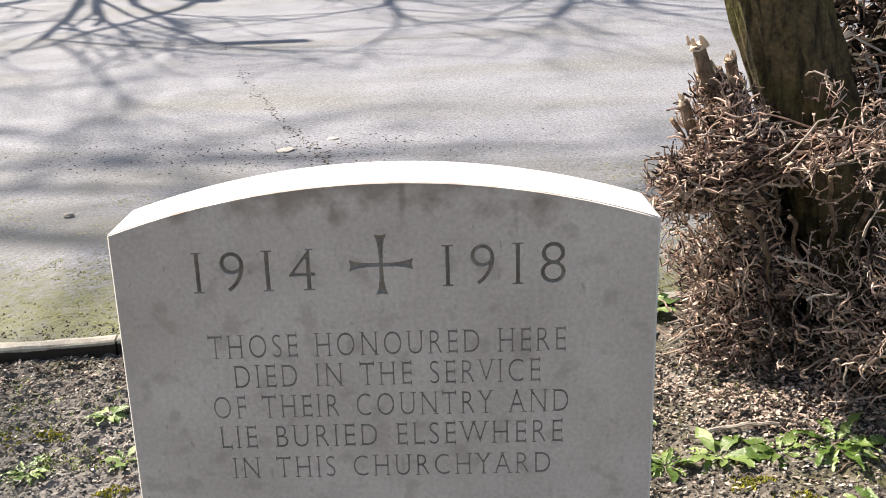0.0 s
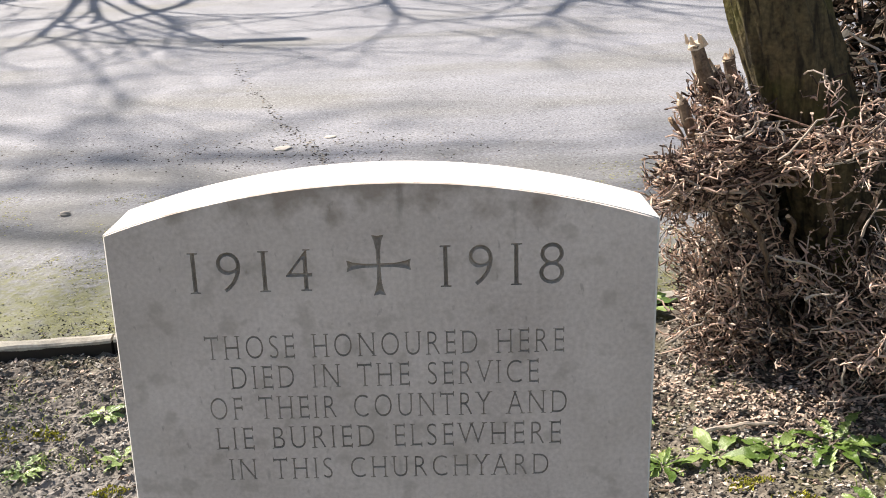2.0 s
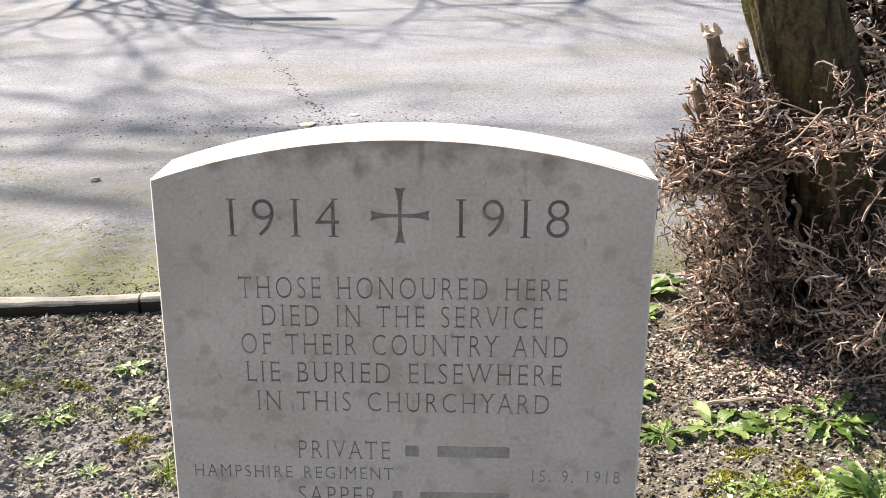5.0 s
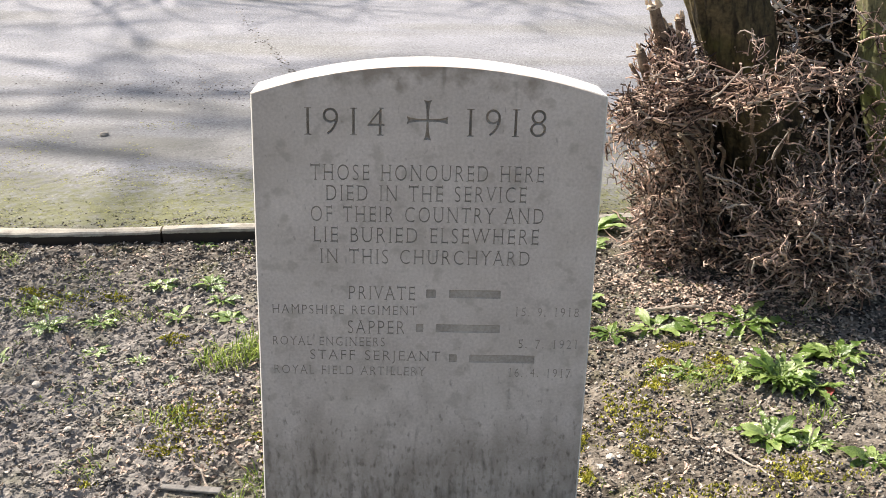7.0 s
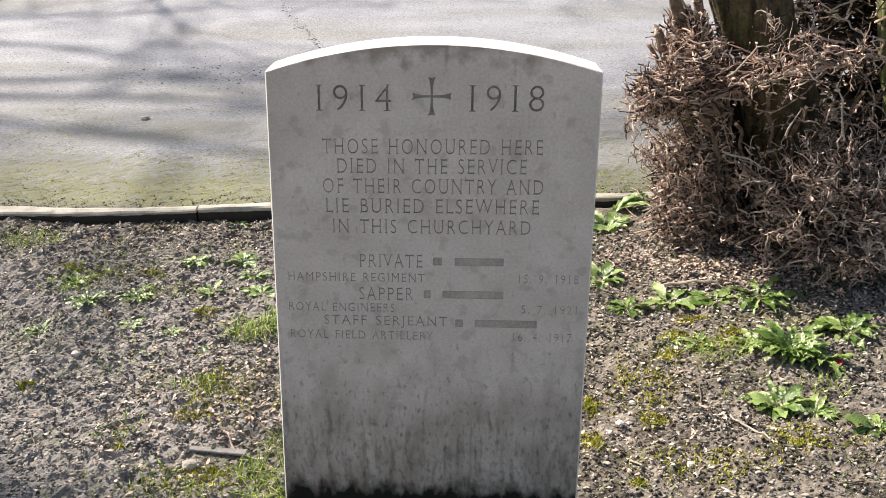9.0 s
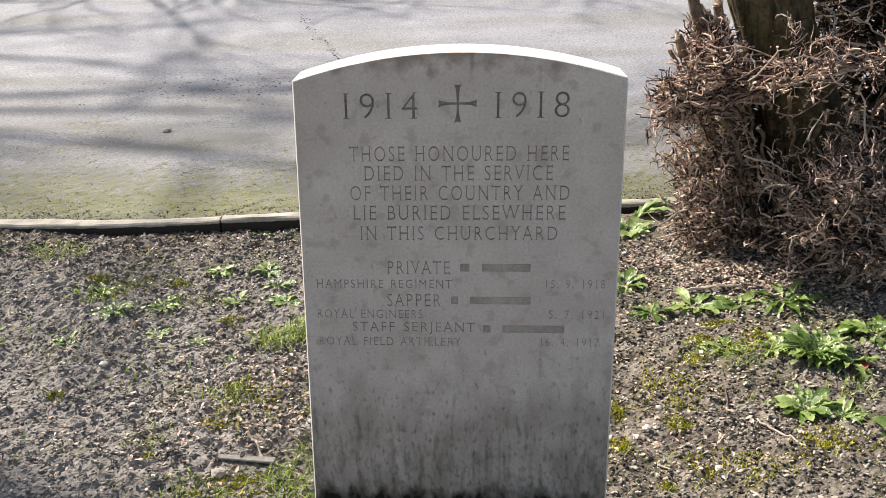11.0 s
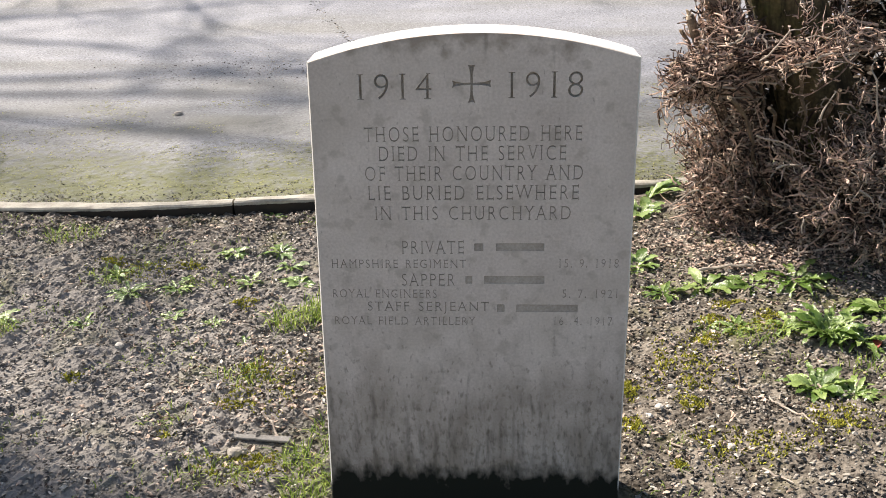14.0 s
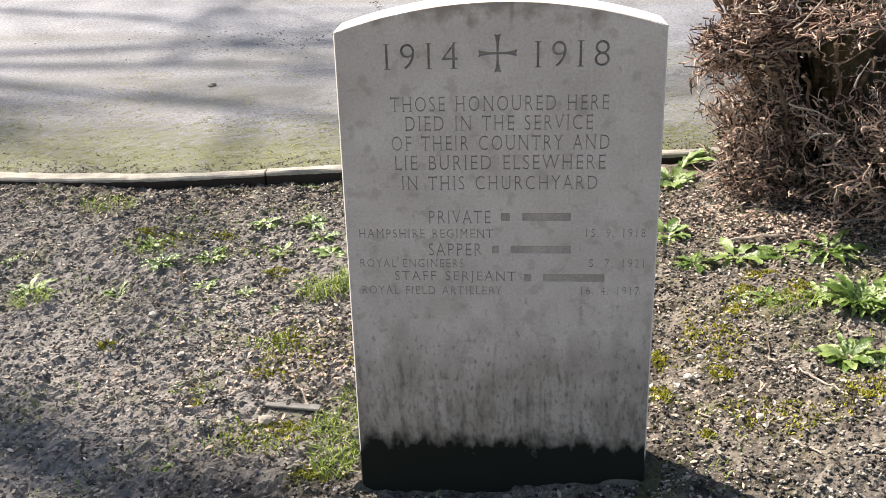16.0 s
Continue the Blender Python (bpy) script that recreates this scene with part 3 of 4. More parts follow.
rosette("weed_seedling", SMALL, 0.430, 0.690, ("narrow",), 8, 0.040, 13)
rosette("dandelion", DAND, -0.877, 0.840, ("toothed",), 9, 0.090, 14)
rosette("weed_seedling", SMALL, -0.952, 0.965, ("narrow", "toothed"), 9, 0.075, 15)
rosette("dandelion", DAND, -0.775, 0.885, ("toothed",), 9, 0.095, 16)
rosette("broad_leaved_weed", DOCK, -0.693, 1.095, ("broad",), 6, 0.075, 17)
rosette("broad_leaved_weed", DOCK, -0.577, 1.110, ("broad", "narrow"), 8, 0.085, 18)
rosette("broad_leaved_weed", DOCK, -0.530, 1.020, ("broad", "narrow"), 7, 0.065, 34)
rosette("broad_leaved_weed", DOCK, -0.490, 0.925, ("broad",), 8, 0.075, 19)
rosette("weed_seedling", SMALL, -0.610, 0.930, ("broad", "narrow"), 6, 0.065, 35)
rosette("weed_seedling", SMALL, -0.643, 0.715, ("narrow",), 8, 0.045, 20)
rosette("weed_seedling", SMALL, -0.553, 0.635, ("broad",), 4, 0.040, 21)
rosette("weed_seedling", SMALL, -0.929, 0.690, ("broad", "narrow"), 6, 0.060, 22)
rosette("weed_seedling", SMALL, -0.894, 1.035, ("broad",), 5, 0.045, 23)
rosette("weed_seedling", SMALL, -0.659, 1.385, ("broad",), 5, 0.050, 24)
rosette("dandelion", DAND, -1.150, 0.720, ("narrow", "toothed"), 11, 0.085, 25)
rosette("weed_seedling", SMALL, -1.268, 0.880, ("narrow",), 8, 0.060, 26)
rosette("weed_seedling", SMALL, -0.745, 0.750, ("narrow", "broad"), 7, 0.060, 27)
rosette("weed_seedling", SMALL, -0.600, 0.045, ("narrow", "broad"), 7, 0.040, 28)


def blade(soup, rnd, p, h, spread, w):
    a, b = rnd.uniform(0, 6.283), rnd.uniform(0.2, 1.0) * spread
    d = Vector((math.cos(a), math.sin(a), 0))
    s = Vector((-d.y, d.x, 0)) * w
    q = [p, p + d * (b * h * 0.4) + Vector((0, 0, h * 0.55)), p + d * (b * h) + Vector((0, 0, h * (1 - 0.35 * b)))]
    soup.add([q[0] - s, q[0] + s, q[1] - s * 0.8, q[1] + s * 0.8, q[2]], [(0, 1, 3, 2), (2, 3, 4)])


def grass_tuft(x, y, r, count, h, seed, label="bright green tuft of grass in the soil"):
    rnd, soup = random.Random(seed), Soup()
    for i in range(count):
        a, d = rnd.uniform(0, 6.283), r * math.sqrt(rnd.random())
        px, py = x + d * math.cos(a) * 1.2, y + d * math.sin(a)
        blade(soup, rnd, Vector((px, py, soil_height(px, py) - 0.002)), h * rnd.uniform(0.5, 1.1), 1.5, 0.0012)
    return tagged(soup.build("grass_tuft", M_GRASS), label, "grass", "grass tufts in the bed", "stuff")


for i, (x, y, r, c, h) in enumerate(((-0.455, 0.705, 0.050, 120, 0.055), (-0.400, 0.745, 0.045, 110, 0.055), (-0.325, 0.165, 0.040, 110, 0.036), (-0.300, 0.090, 0.040, 100, 0.034),
                                     (-0.487, 0.120, 0.055, 60, 0.028), (-0.300, 0.040, 0.030, 70, 0.035), (-1.153, 1.210, 0.070, 110, 0.035), (-0.510, 0.470, 0.055, 60, 0.035),
                                     (-0.960, 0.945, 0.060, 80, 0.03), (-1.120, 0.660, 0.04, 70, 0.04), (0.520, 0.640, 0.050, 80, 0.030), (-0.410, 0.110, 0.04, 36, 0.025),
                                     (-0.70, 0.93, 0.05, 50, 0.025), (-0.29, 0.27, 0.04, 70, 0.03), (0.70, 0.50, 0.04, 40, 0.03), (-0.62, 0.30, 0.04, 40, 0.025))):
    grass_tuft(x, y, r, c, h, 100 + i)


def moss_patch(x, y, rx, ry, seed, density=110000):
    """A low cushion of tiny shoots."""
    rnd, soup = random.Random(seed), Soup()
    for i in range(int(density * rx * ry) + 40):
        a, d = rnd.uniform(0, 6.283), math.sqrt(rnd.random())
        d *= 0.75 + 0.25 * math.sin(3 * a + seed)
        px, py = x + rx * d * math.cos(a), y + ry * d * math.sin(a)
        z = soil_height(px, py) + 0.004 * (1 - d)
        s, h = rnd.uniform(0.0016, 0.0032), rnd.uniform(0.0015, 0.0045)
        b = rnd.uniform(0, 6.283)
        ring = [(px + s * math.cos(b + k * 2.1), py + s * math.sin(b + k * 2.1), z - 0.002) for k in range(3)]
        tip = (px + rnd.uniform(-1, 1) * s * 1.5, py + rnd.uniform(-1, 1) * s * 1.5, z + h)
        soup.add([*ring, tip], [(0, 1, 3), (1, 2, 3), (2, 0, 3)])
    return tagged(soup.build("moss_patch", M_MOSS), "low yellow-green moss cushion on bare soil", "moss", "moss in the bed", "stuff")


for i, (x, y, rx, ry) in enumerate(((-0.596, 0.815, 0.040, 0.035), (-0.505, 0.360, 0.050, 0.030), (0.361, 0.360, 0.045, 0.035), (0.560, 0.720, 0.045, 0.03), (0.435, 0.715, 0.04, 0.035),
                                    (0.249, 0.270, 0.030, 0.050), (-0.41, 0.17, 0.06, 0.03), (-0.50, 0.50, 0.04, 0.05), (-0.60, 0.245, 0.025, 0.02), (0.60, 0.27, 0.03, 0.02),
                                    (-0.78, 1.02, 0.05, 0.03), (-0.99, 1.05, 0.05, 0.03), (-0.86, 0.46, 0.03, 0.03), (0.25, 0.42, 0.03, 0.05), (-0.29, 0.33, 0.03, 0.04), (0.48, 0.79, 0.05, 0.03),
                                    (-0.34, 0.02, 0.05, 0.03), (-0.33, 0.42, 0.03, 0.03), (0.32, 0.14, 0.02, 0.02), (0.42, 0.62, 0.04, 0.04))):
    moss_patch(x, y, rx, ry, 200 + i)


def sparse_grass():
    """Thin seedling grass in drifts over the bed."""
    rnd, soup = random.Random(9), Soup()
    while len(soup.f) < 2 * 2300:
        x, y = rnd.uniform(-1.5, 1.0), rnd.uniform(-0.2, 1.4)
        if in_stone(x, y) or y > kerb_y(x) - 0.02 or noise.noise(Vector((x * 5, y * 5, 9))) < 0.18:
            continue
        blade(soup, rnd, Vector((x, y, soil_height(x, y) - 0.002)), rnd.uniform(0.007, 0.019), 1.4, 0.0011)
    return tagged(soup.build("seedling_grass", M_GRASS), "thin drifts of short green seedling grass", "grass", kind="stuff")


for i, (x, y, rx, ry) in enumerate(((0.36, 0.50, 0.11, 0.16), (0.50, 0.68, 0.14, 0.07), (-0.46, 0.44, 0.11, 0.16), (-0.90, 1.00, 0.16, 0.08), (-0.42, 0.14, 0.14, 0.07), (0.45, 0.20, 0.16, 0.10), (0.62, 0.30, 0.12, 0.10))):
    moss_patch(x, y, rx, ry, 260 + i, 26000)


# ---- litter, crumbs, pebbles ----
def lump(soup, rnd, x, y, z, r, flat=0.7):
    """A small uneven crumb of eight faces or so."""
    base = ((1, 0, 0), (-1, 0, 0), (0, 1, 0), (0, -1, 0), (0, 0, 1), (0, 0, -1))
    a = rnd.uniform(0, 6.283)
    c, s = math.cos(a), math.sin(a)
    v = []
    for bx, by, bz in base:
        k = r * rnd.uniform(0.6, 1.3)
        v.append((x + k * (bx * c - by * s), y + k * (bx * s + by * c), z + k * bz * flat))
    soup.add(v, ((0, 2, 4), (2, 1, 4), (1, 3, 4), (3, 0, 4), (2, 0, 5), (1, 2, 5), (3, 1, 5), (0, 3, 5)))


def in_stone(x, y):
    return -0.26 < x < 0.235 and -0.012 < y < 0.105


def scatter_crumbs():
    rnd, soup = random.Random(5), Soup()
    while len(soup.f) < 8 * 68000:
        x, y = rnd.uniform(-1.6, 1.2), rnd.uniform(-0.4, 1.46)
        if in_stone(x, y) or y > kerb_y(x) - 0.01:
            continue
        if noise.noise(Vector((x * 4, y * 4, 2))) < -0.25 and rnd.random() < 0.7:
            continue
        r = 0.0011 + 0.0046 * rnd.random() ** 2.6
        lump(soup, rnd, x, y, soil_height(x, y) + r * 0.25, r)
    tagged(soup.build("soil_crumbs", M_CLOD, True), "dark crumbs and clods of dry soil", "soil", kind="stuff")


def scatter_pebbles():
    rnd, soup = random.Random(6), Soup()
    while len(soup.f) < 8 * 1500:
        x, y = rnd.uniform(-1.5, 1.1), rnd.uniform(-0.4, 1.44)
        if in_stone(x, y) or y > kerb_y(x) - 0.01:
            continue
        r = 0.0013 + 0.0055 * rnd.random() ** 4
        lump(soup, rnd, x, y, soil_height(x, y) + r * 0.3, r, 0.6)
    tagged(soup.build("small_pebbles", M_PEBBLE), "small pale pebbles strewn over the soil", "pebbles", kind="stuff")


def chip(soup, rnd, x, y, z, length, width):
    """A dry scrap of leaf or bark: two bent halves with a little thickness."""
    a = rnd.uniform(0, 6.283)
    tilt = rnd.uniform(-0.5, 0.5)
    d, s = Vector((math.cos(a), math.sin(a), tilt)), Vector((-math.sin(a), math.cos(a), rnd.uniform(-0.4, 0.4)))
    p, up = Vector((x, y, z)), Vector((0, 0, length * rnd.uniform(0.02, 0.22)))
    l, w = length / 2, width / 2
    v = [p - d * l, p - d * l * 0.3 + s * w, p - d * l * 0.3 - s * w + up, p + d * l * 0.5 + s * w * 0.8 + up, p + d * l * 0.5 - s * w * 0.8, p + d * l + up * 0.3]
    t = Vector((0, 0, -0.0012))
    soup.add([*v, *(q + t for q in v)], [(0, 1, 2), (1, 3, 4, 2), (3, 5, 4), (6, 8, 7), (7, 8, 10, 9), (9, 10, 11), (0, 6, 7, 1), (2, 8, 6, 0), (4, 10, 8, 2), (1, 7, 9, 3)])


def scatter_chips():
    rnd, soup = random.Random(7), Soup()
    spots = ((0.62, 1.10, 0.17, 0.10, 1500), (0.60, 1.02, 0.10, 0.05, 700), (0.70, 0.98, 0.07, 0.05, 300), (0.42, 1.16, 0.12, 0.10, 650), (-0.42, 0.50, 0.16, 0.22, 1000), (-0.95, 1.30, 0.35, 0.07, 350), (0.40, 0.55, 0.17, 0.25, 500), (0.85, 0.95, 0.15, 0.12, 500), (-0.5, 0.3, 0.5, 0.4, 900))
    for cx, cy, sx, sy, count in spots:
        for i in range(count):
            x, y = rnd.gauss(cx, sx), rnd.gauss(cy, sy)
            if in_stone(x, y) or y > kerb_y(x) - 0.008 or abs(x) > 1.6 or y < -0.4:
                continue
            k = rnd.random() ** 2
            chip(soup, rnd, x, y, soil_height(x, y) + 0.003, 0.006 + 0.013 * k, 0.0022 + 0.005 * k)
    for i in range(1500):
        x, y = rnd.uniform(-1.5, 1.1), rnd.uniform(-0.4, 1.4)
        if in_stone(x, y) or y > kerb_y(x) - 0.008:
            continue
        chip(soup, rnd, x, y, soil_height(x, y) + 0.003, rnd.uniform(0.005, 0.015), rnd.uniform(0.002, 0.005))
    tagged(soup.build("leaf_litter", M_LITTER), "dry brown leaf scraps and bark chips on soil", "leaf litter", kind="stuff")


def scatter_mulch():
    """Dark crumbled bark and root fragments that roughen the whole bed."""
    rnd, soup = random.Random(12), Soup()
    while len(soup.f) < 10 * 19000:
        x, y = rnd.uniform(-1.55, 1.15), rnd.uniform(-0.35, 1.44)
        if in_stone(x, y) or y > kerb_y(x) - 0.01 or (noise.noise(Vector((x * 3, y * 3, 5))) < (0.15 if x > 0 else -0.2) and rnd.random() < 0.65):
            continue
        k = rnd.random() ** 1.6
        chip(soup, rnd, x, y, soil_height(x, y) + 0.0025 + 0.002 * k, 0.0045 + 0.012 * k, 0.0024 + 0.0042 * k)
    tagged(soup.build("bark_fragments", M_MULCH), "dark crumbled bark fragments over the soil", "mulch", kind="stuff")


def scatter_flakes():
    """Small bleached flakes that catch the sun."""
    rnd, soup = random.Random(14), Soup()
    while len(soup.f) < 10 * 1800:
        x, y = rnd.uniform(-1.5, 1.1), rnd.uniform(-0.3, 1.42)
        if in_stone(x, y) or y > kerb_y(x) - 0.01 or (x < -0.5 and rnd.random() < 0.35):
            continue
        k = rnd.random() ** 2
        chip(soup, rnd, x, y, soil_height(x, y) + 0.006, 0.0035 + 0.010 * k, 0.0018 + 0.004 * k)
    tagged(soup.build("bleached_flakes", M_FLAKE), "small bleached flakes scattered over the soil", "leaf litter", kind="stuff")


def red_leaf(x, y):
    rnd, soup = random.Random(3), Soup()
    chip(soup, rnd, x, y, soil_height(x, y) + 0.010, 0.034, 0.018)
    return tagged(soup.build("red_leaf", M_RED), "single curled dark red leaf on soil", "leaf")


def scatter_grit():
    rnd, soup = random.Random(8), Soup()
    for i in range(9000):
        x = rnd.uniform(-2.4, 0.9)
        y = kerb_y(max(-3, x)) + kerb_wide(x) + abs(rnd.gauss(0, 0.075))
        r = 0.0010 + 0.0028 * rnd.random() ** 3
        lump(soup, rnd, x, y, road_height(x, y) + r * 0.3, r)
    line = ((-1.448, 5.365), (-1.022, 4.121), (-0.775, 3.456), (-0.581, 3.05), (-0.49, 2.80))
    for (x0, y0), (x1, y1) in zip(line, line[1:]):
        for i in range(60):
            u = rnd.random()
            x, y = x0 + (x1 - x0) * u + rnd.gauss(0, 0.014), y0 + (y1 - y0) * u
            r = 0.003 + 0.004 * rnd.random()
            lump(soup, rnd, x, y, road_height(x, y) + r * 0.15, r, 0.4)
    for i in range(900):
        x, y = rnd.gauss(-0.75, 0.5), rnd.gauss(3.05, 0.16)
        r = 0.002 + 0.003 * rnd.random()
        lump(soup, rnd, x, y, road_height(x, y) + r * 0.2, r, 0.5)
    tagged(soup.build("road_grit", M_CLOD), "dark grit and moss crumbs on the asphalt", "grit", kind="stuff")


def scatter_road_moss():
    """Small cushions of moss and dirt that roughen the asphalt towards the edging."""
    rnd, soup = random.Random(23), Soup()
    while len(soup.f) < 8 * 30000:
        x, v = rnd.uniform(-2.5, 0.9), 1.15 * rnd.random() ** 1.2
        y = kerb_y(max(-3, x)) + kerb_wide(x) + 0.01 + v
        thick = noise.noise(Vector((x * 3, y * 5, 4))) + 0.5 * noise.noise(Vector((x * 14, y * 18, 6)))
        if thick < -0.35 + 0.55 * v:
            continue
        r = 0.0014 + 0.0028 * rnd.random() ** 2
        lump(soup, rnd, x, y, road_height(x, y) + r * 0.05, r, 0.3)
    tagged(soup.build("road_moss", M_ROADMOSS), "patchy olive moss and dirt on the asphalt", "moss", kind="stuff")


scatter_road_moss()
sparse_grass()
scatter_crumbs()
scatter_pebbles()
scatter_chips()
scatter_mulch()
scatter_flakes()
red_leaf(0.746, 0.585)
scatter_grit()


def stone_thing(name, label, x, y, z, r, mat, seed, flat=0.6):
    rnd = random.Random(seed)
    bm = bmesh.new()
    bmesh.ops.create_icosphere(bm, subdivisions=2, radius=r)
    for v in bm.verts:
        v.co *= 1 + 0.35 * noise.noise(v.co / r * 1.3 + Vector((seed, 0, 0)))
        v.co.z *= flat
    me = bpy.data.meshes.new(name)
    bm.to_mesh(me)
    bm.free()
    me.materials.append(mat)
    ob = new(name, me)
    ob.matrix_basis = pose(x, y, z + r * flat * 0.45, 0, 0, rnd.uniform(0, 360))
    return tagged(ob, label, "stone", "loose stones")


for i, (x, y, r) in enumerate(((-0.454, 0.185, 0.013), (-0.428, 0.165, 0.009), (0.300, 0.335, 0.008), (-0.808, 0.585, 0.010), (-1.063, 1.335, 0.008), (-0.79, 1.34, 0.008), (0.33, 0.43, 0.007),
                               (-0.35, 0.55, 0.009), (0.41, 0.20, 0.008), (0.28, 0.30, 0.007), (-0.69, 0.42, 0.007))):
    stone_thing("stone", "small pale stone lying on the soil", x, y, soil_height(x, y), r, M_CLOD if i < 2 else M_PEBBLE, i)
stone_thing("stone", "small black stone lying on asphalt", -1.231, 2.368, 0.012, 0.016, M_CLOD, 50, 0.5)
stone_thing("stone", "pale flat chip lying on asphalt", -0.693, 3.058, 0.010, 0.030, M_PEBBLE, 51, 0.2)
stone_thing("stone", "pale flat chip lying on asphalt", -0.541, 3.203, 0.010, 0.022, M_PEBBLE, 52, 0.2)


def stick(name, label, pts, r0, r1, mat, seed, lift=0.004):
    """A fallen stick through points on the soil, slightly crooked, tapering."""
    rnd = random.Random(seed)
    path = []
    for (x0, y0), (x1, y1) in zip(pts, pts[1:]):
        for i in range(5):
            u = i / 5
            x, y = x0 + (x1 - x0) * u + rnd.uniform(-1, 1) * 0.0015, y0 + (y1 - y0) * u + rnd.uniform(-1, 1) * 0.0015
            path.append((x, y))
    path.append(pts[-1])
    n = len(path)
    za, zb = soil_height(*path[0]), soil_height(*path[-1])
    p3 = [Vector((x, y, max(soil_height(x, y), za + (zb - za) * i / (n - 1) - 0.004) + lift)) for i, (x, y) in enumerate(path)]
    v, f = tube_data(p3, [r0 + (r1 - r0) * i / (n - 1) for i in range(n)], 6, 0.15, rnd)
    return tagged(mesh_object(name, v, f, mat), label, "twig", "fallen twigs")


def flat_slat(x0, y0, x1, y1):
    """The flat grey splinter of wood beside the stone."""
    bm = bmesh.new()
    bmesh.ops.create_cube(bm, size=1)
    d = Vector((x1 - x0, y1 - y0, 0))
    for v in bm.verts:
        v.co = Vector((v.co.x * d.length, v.co.y * (0.017 if v.co.x > 0 else 0.013), v.co.z * 0.005))
    bmesh.ops.bevel(bm, geom=bm.edges[:], offset=0.0012, segments=1, affect="EDGES")
    me = bpy.data.meshes.new("wood_splinter")
    bm.to_mesh(me)
    bm.free()
    me.materials.append(M_GREYWOOD)
    ob = new("wood_splinter", me)
    cx, cy = (x0 + x1) / 2, (y0 + y1) / 2
    ob.matrix_basis = pose(cx, cy, soil_height(cx, cy) + 0.005, 3, 0, math.degrees(math.atan2(d.y, d.x)))
    return tagged(ob, "flat weathered grey splinter of wood on soil", "wood splinter")


flat_slat(-0.466, 0.238, -0.362, 0.229)
TW = "thin dry fallen twig lying on soil"
stick("twig", TW, [(-0.440, 0.325), (-0.415, 0.300), (-0.388, 0.245)], 0.003, 0.002, M_PALETWIG, 1)
stick("twig", TW, [(0.502, 0.375), (0.535, 0.320), (0.566, 0.258)], 0.0024, 0.0016, M_PALETWIG, 2)
stick("twig", TW, [(0.304, 0.210), (0.338, 0.170)], 0.0022, 0.0015, M_PALETWIG, 3)
stick("twig", TW, [(0.450, 0.120), (0.488, 0.066)], 0.0022, 0.0015, M_PALETWIG, 4)
stick("twig", TW, [(-1.136, 0.855), (-1.085, 0.840)], 0.003, 0.002, M_PALETWIG, 5)
stick("twig", TW, [(0.400, 0.935), (0.470, 0.945), (0.560, 0.940)], 0.0045, 0.003, M_PALETWIG, 6, 0.012)
stick("twig", TW, [(0.66, 1.00), (0.80, 1.02)], 0.0035, 0.002, M_PALETWIG, 7, 0.01)
stick("twig", TW, [(-0.82, 0.80), (-0.79, 0.74)], 0.004, 0.003, M_STEM, 8)
stick("twig", TW, [(-0.56, 1.27), (-0.48, 1.30)], 0.003, 0.002, M_STEM, 9)
rnd_t = random.Random(77)
for i in range(70):
    x, y = rnd_t.uniform(-1.3, 0.9), rnd_t.uniform(0.0, 1.3)
    if i % 2:
        x, y = rnd_t.gauss(0.62, 0.16), rnd_t.gauss(1.08, 0.12)
    a, l = rnd_t.uniform(0, 6.283), rnd_t.uniform(0.02, 0.075)
    x1, y1 = x + l * math.cos(a), y + l * math.sin(a)
    if not (in_stone(x, y) or in_stone(x1, y1) or max(y, y1) > 1.36):
        stick("twig", TW, [(x, y), (x1, y1)], rnd_t.uniform(0.0012, 0.0024), 0.001, rnd_t.choice((M_PALETWIG, M_STEM, M_STEM)), 300 + i, 0.003)


# ---- pruned shrub and the trees ----
def trunk_object(name, pts, radii, seg, parent, seed, mat=M_BARK):
    """A barked stem with ridges that run along it."""
    path, rad = [], []
    for (p, q), (r0, r1) in zip(zip(pts, pts[1:]), zip(radii, radii[1:])):
        n = max(2, int((Vector(q) - Vector(p)).length / 0.03))
        for i in range(n):
            path.append(Vector(p).lerp(Vector(q), i / n))
            rad.append(r0 + (r1 - r0) * i / n)
    path.append(Vector(pts[-1])), rad.append(radii[-1])
    v, f = tube_data(path, rad, seg)
    out = []
    for i, p in enumerate(v):
        c = path[i // seg]
        a = 6.283 * (i % seg) / seg
        q = Vector((math.cos(a) * 5, math.sin(a) * 5, p.z * 7 + seed))
        k = 1 + 0.10 * noise.noise(q) + 0.055 * math.sin(a * 13 + 4 * noise.noise(q * 0.6)) + 0.06 * noise.noise(Vector((math.cos(a) * 14, math.sin(a) * 14, p.z * 30)))
        out.append(c + (p - c) * k)
    ob = mesh_object(name, out, f, mat, True)
    ob.parent = parent
    return ob


def limb_path(rnd, start, way, length, steps, wander, lift=0.0):
    pts, d = [start], way.normalized()
    for i in range(steps):
        d = (d + Vector((rnd.gauss(0, wander), rnd.gauss(0, wander), rnd.gauss(0, wander) + lift))).normalized()
        pts.append(pts[-1] + d * (length / steps))
    return pts


def crown_of(rnd, soup, start, way, length, r, depth, spread=0.8):
    """Bare boughs that fork down to fine twigs."""
    pts = limb_path(rnd, start, way, length, 5, 0.13, 0.02)
    soup.add(*tube_data(pts, [r * (1 - 0.5 * i / 5) for i in range(6)], 5 if depth > 1 else 3, cap=False))
    if depth == 0:
        return
    for i in range(rnd.choice((3, 4, 4)) if depth > 1 else 4):
        k = rnd.randint(2, 5)
        side = Vector((rnd.gauss(0, 1), rnd.gauss(0, 1), rnd.gauss(0, 0.7)))
        crown_of(rnd, soup, pts[k], (pts[k] - pts[k - 1]).normalized() + side * spread * 0.6, length * rnd.uniform(0.5, 0.78), r * 0.5, depth - 1, spread)


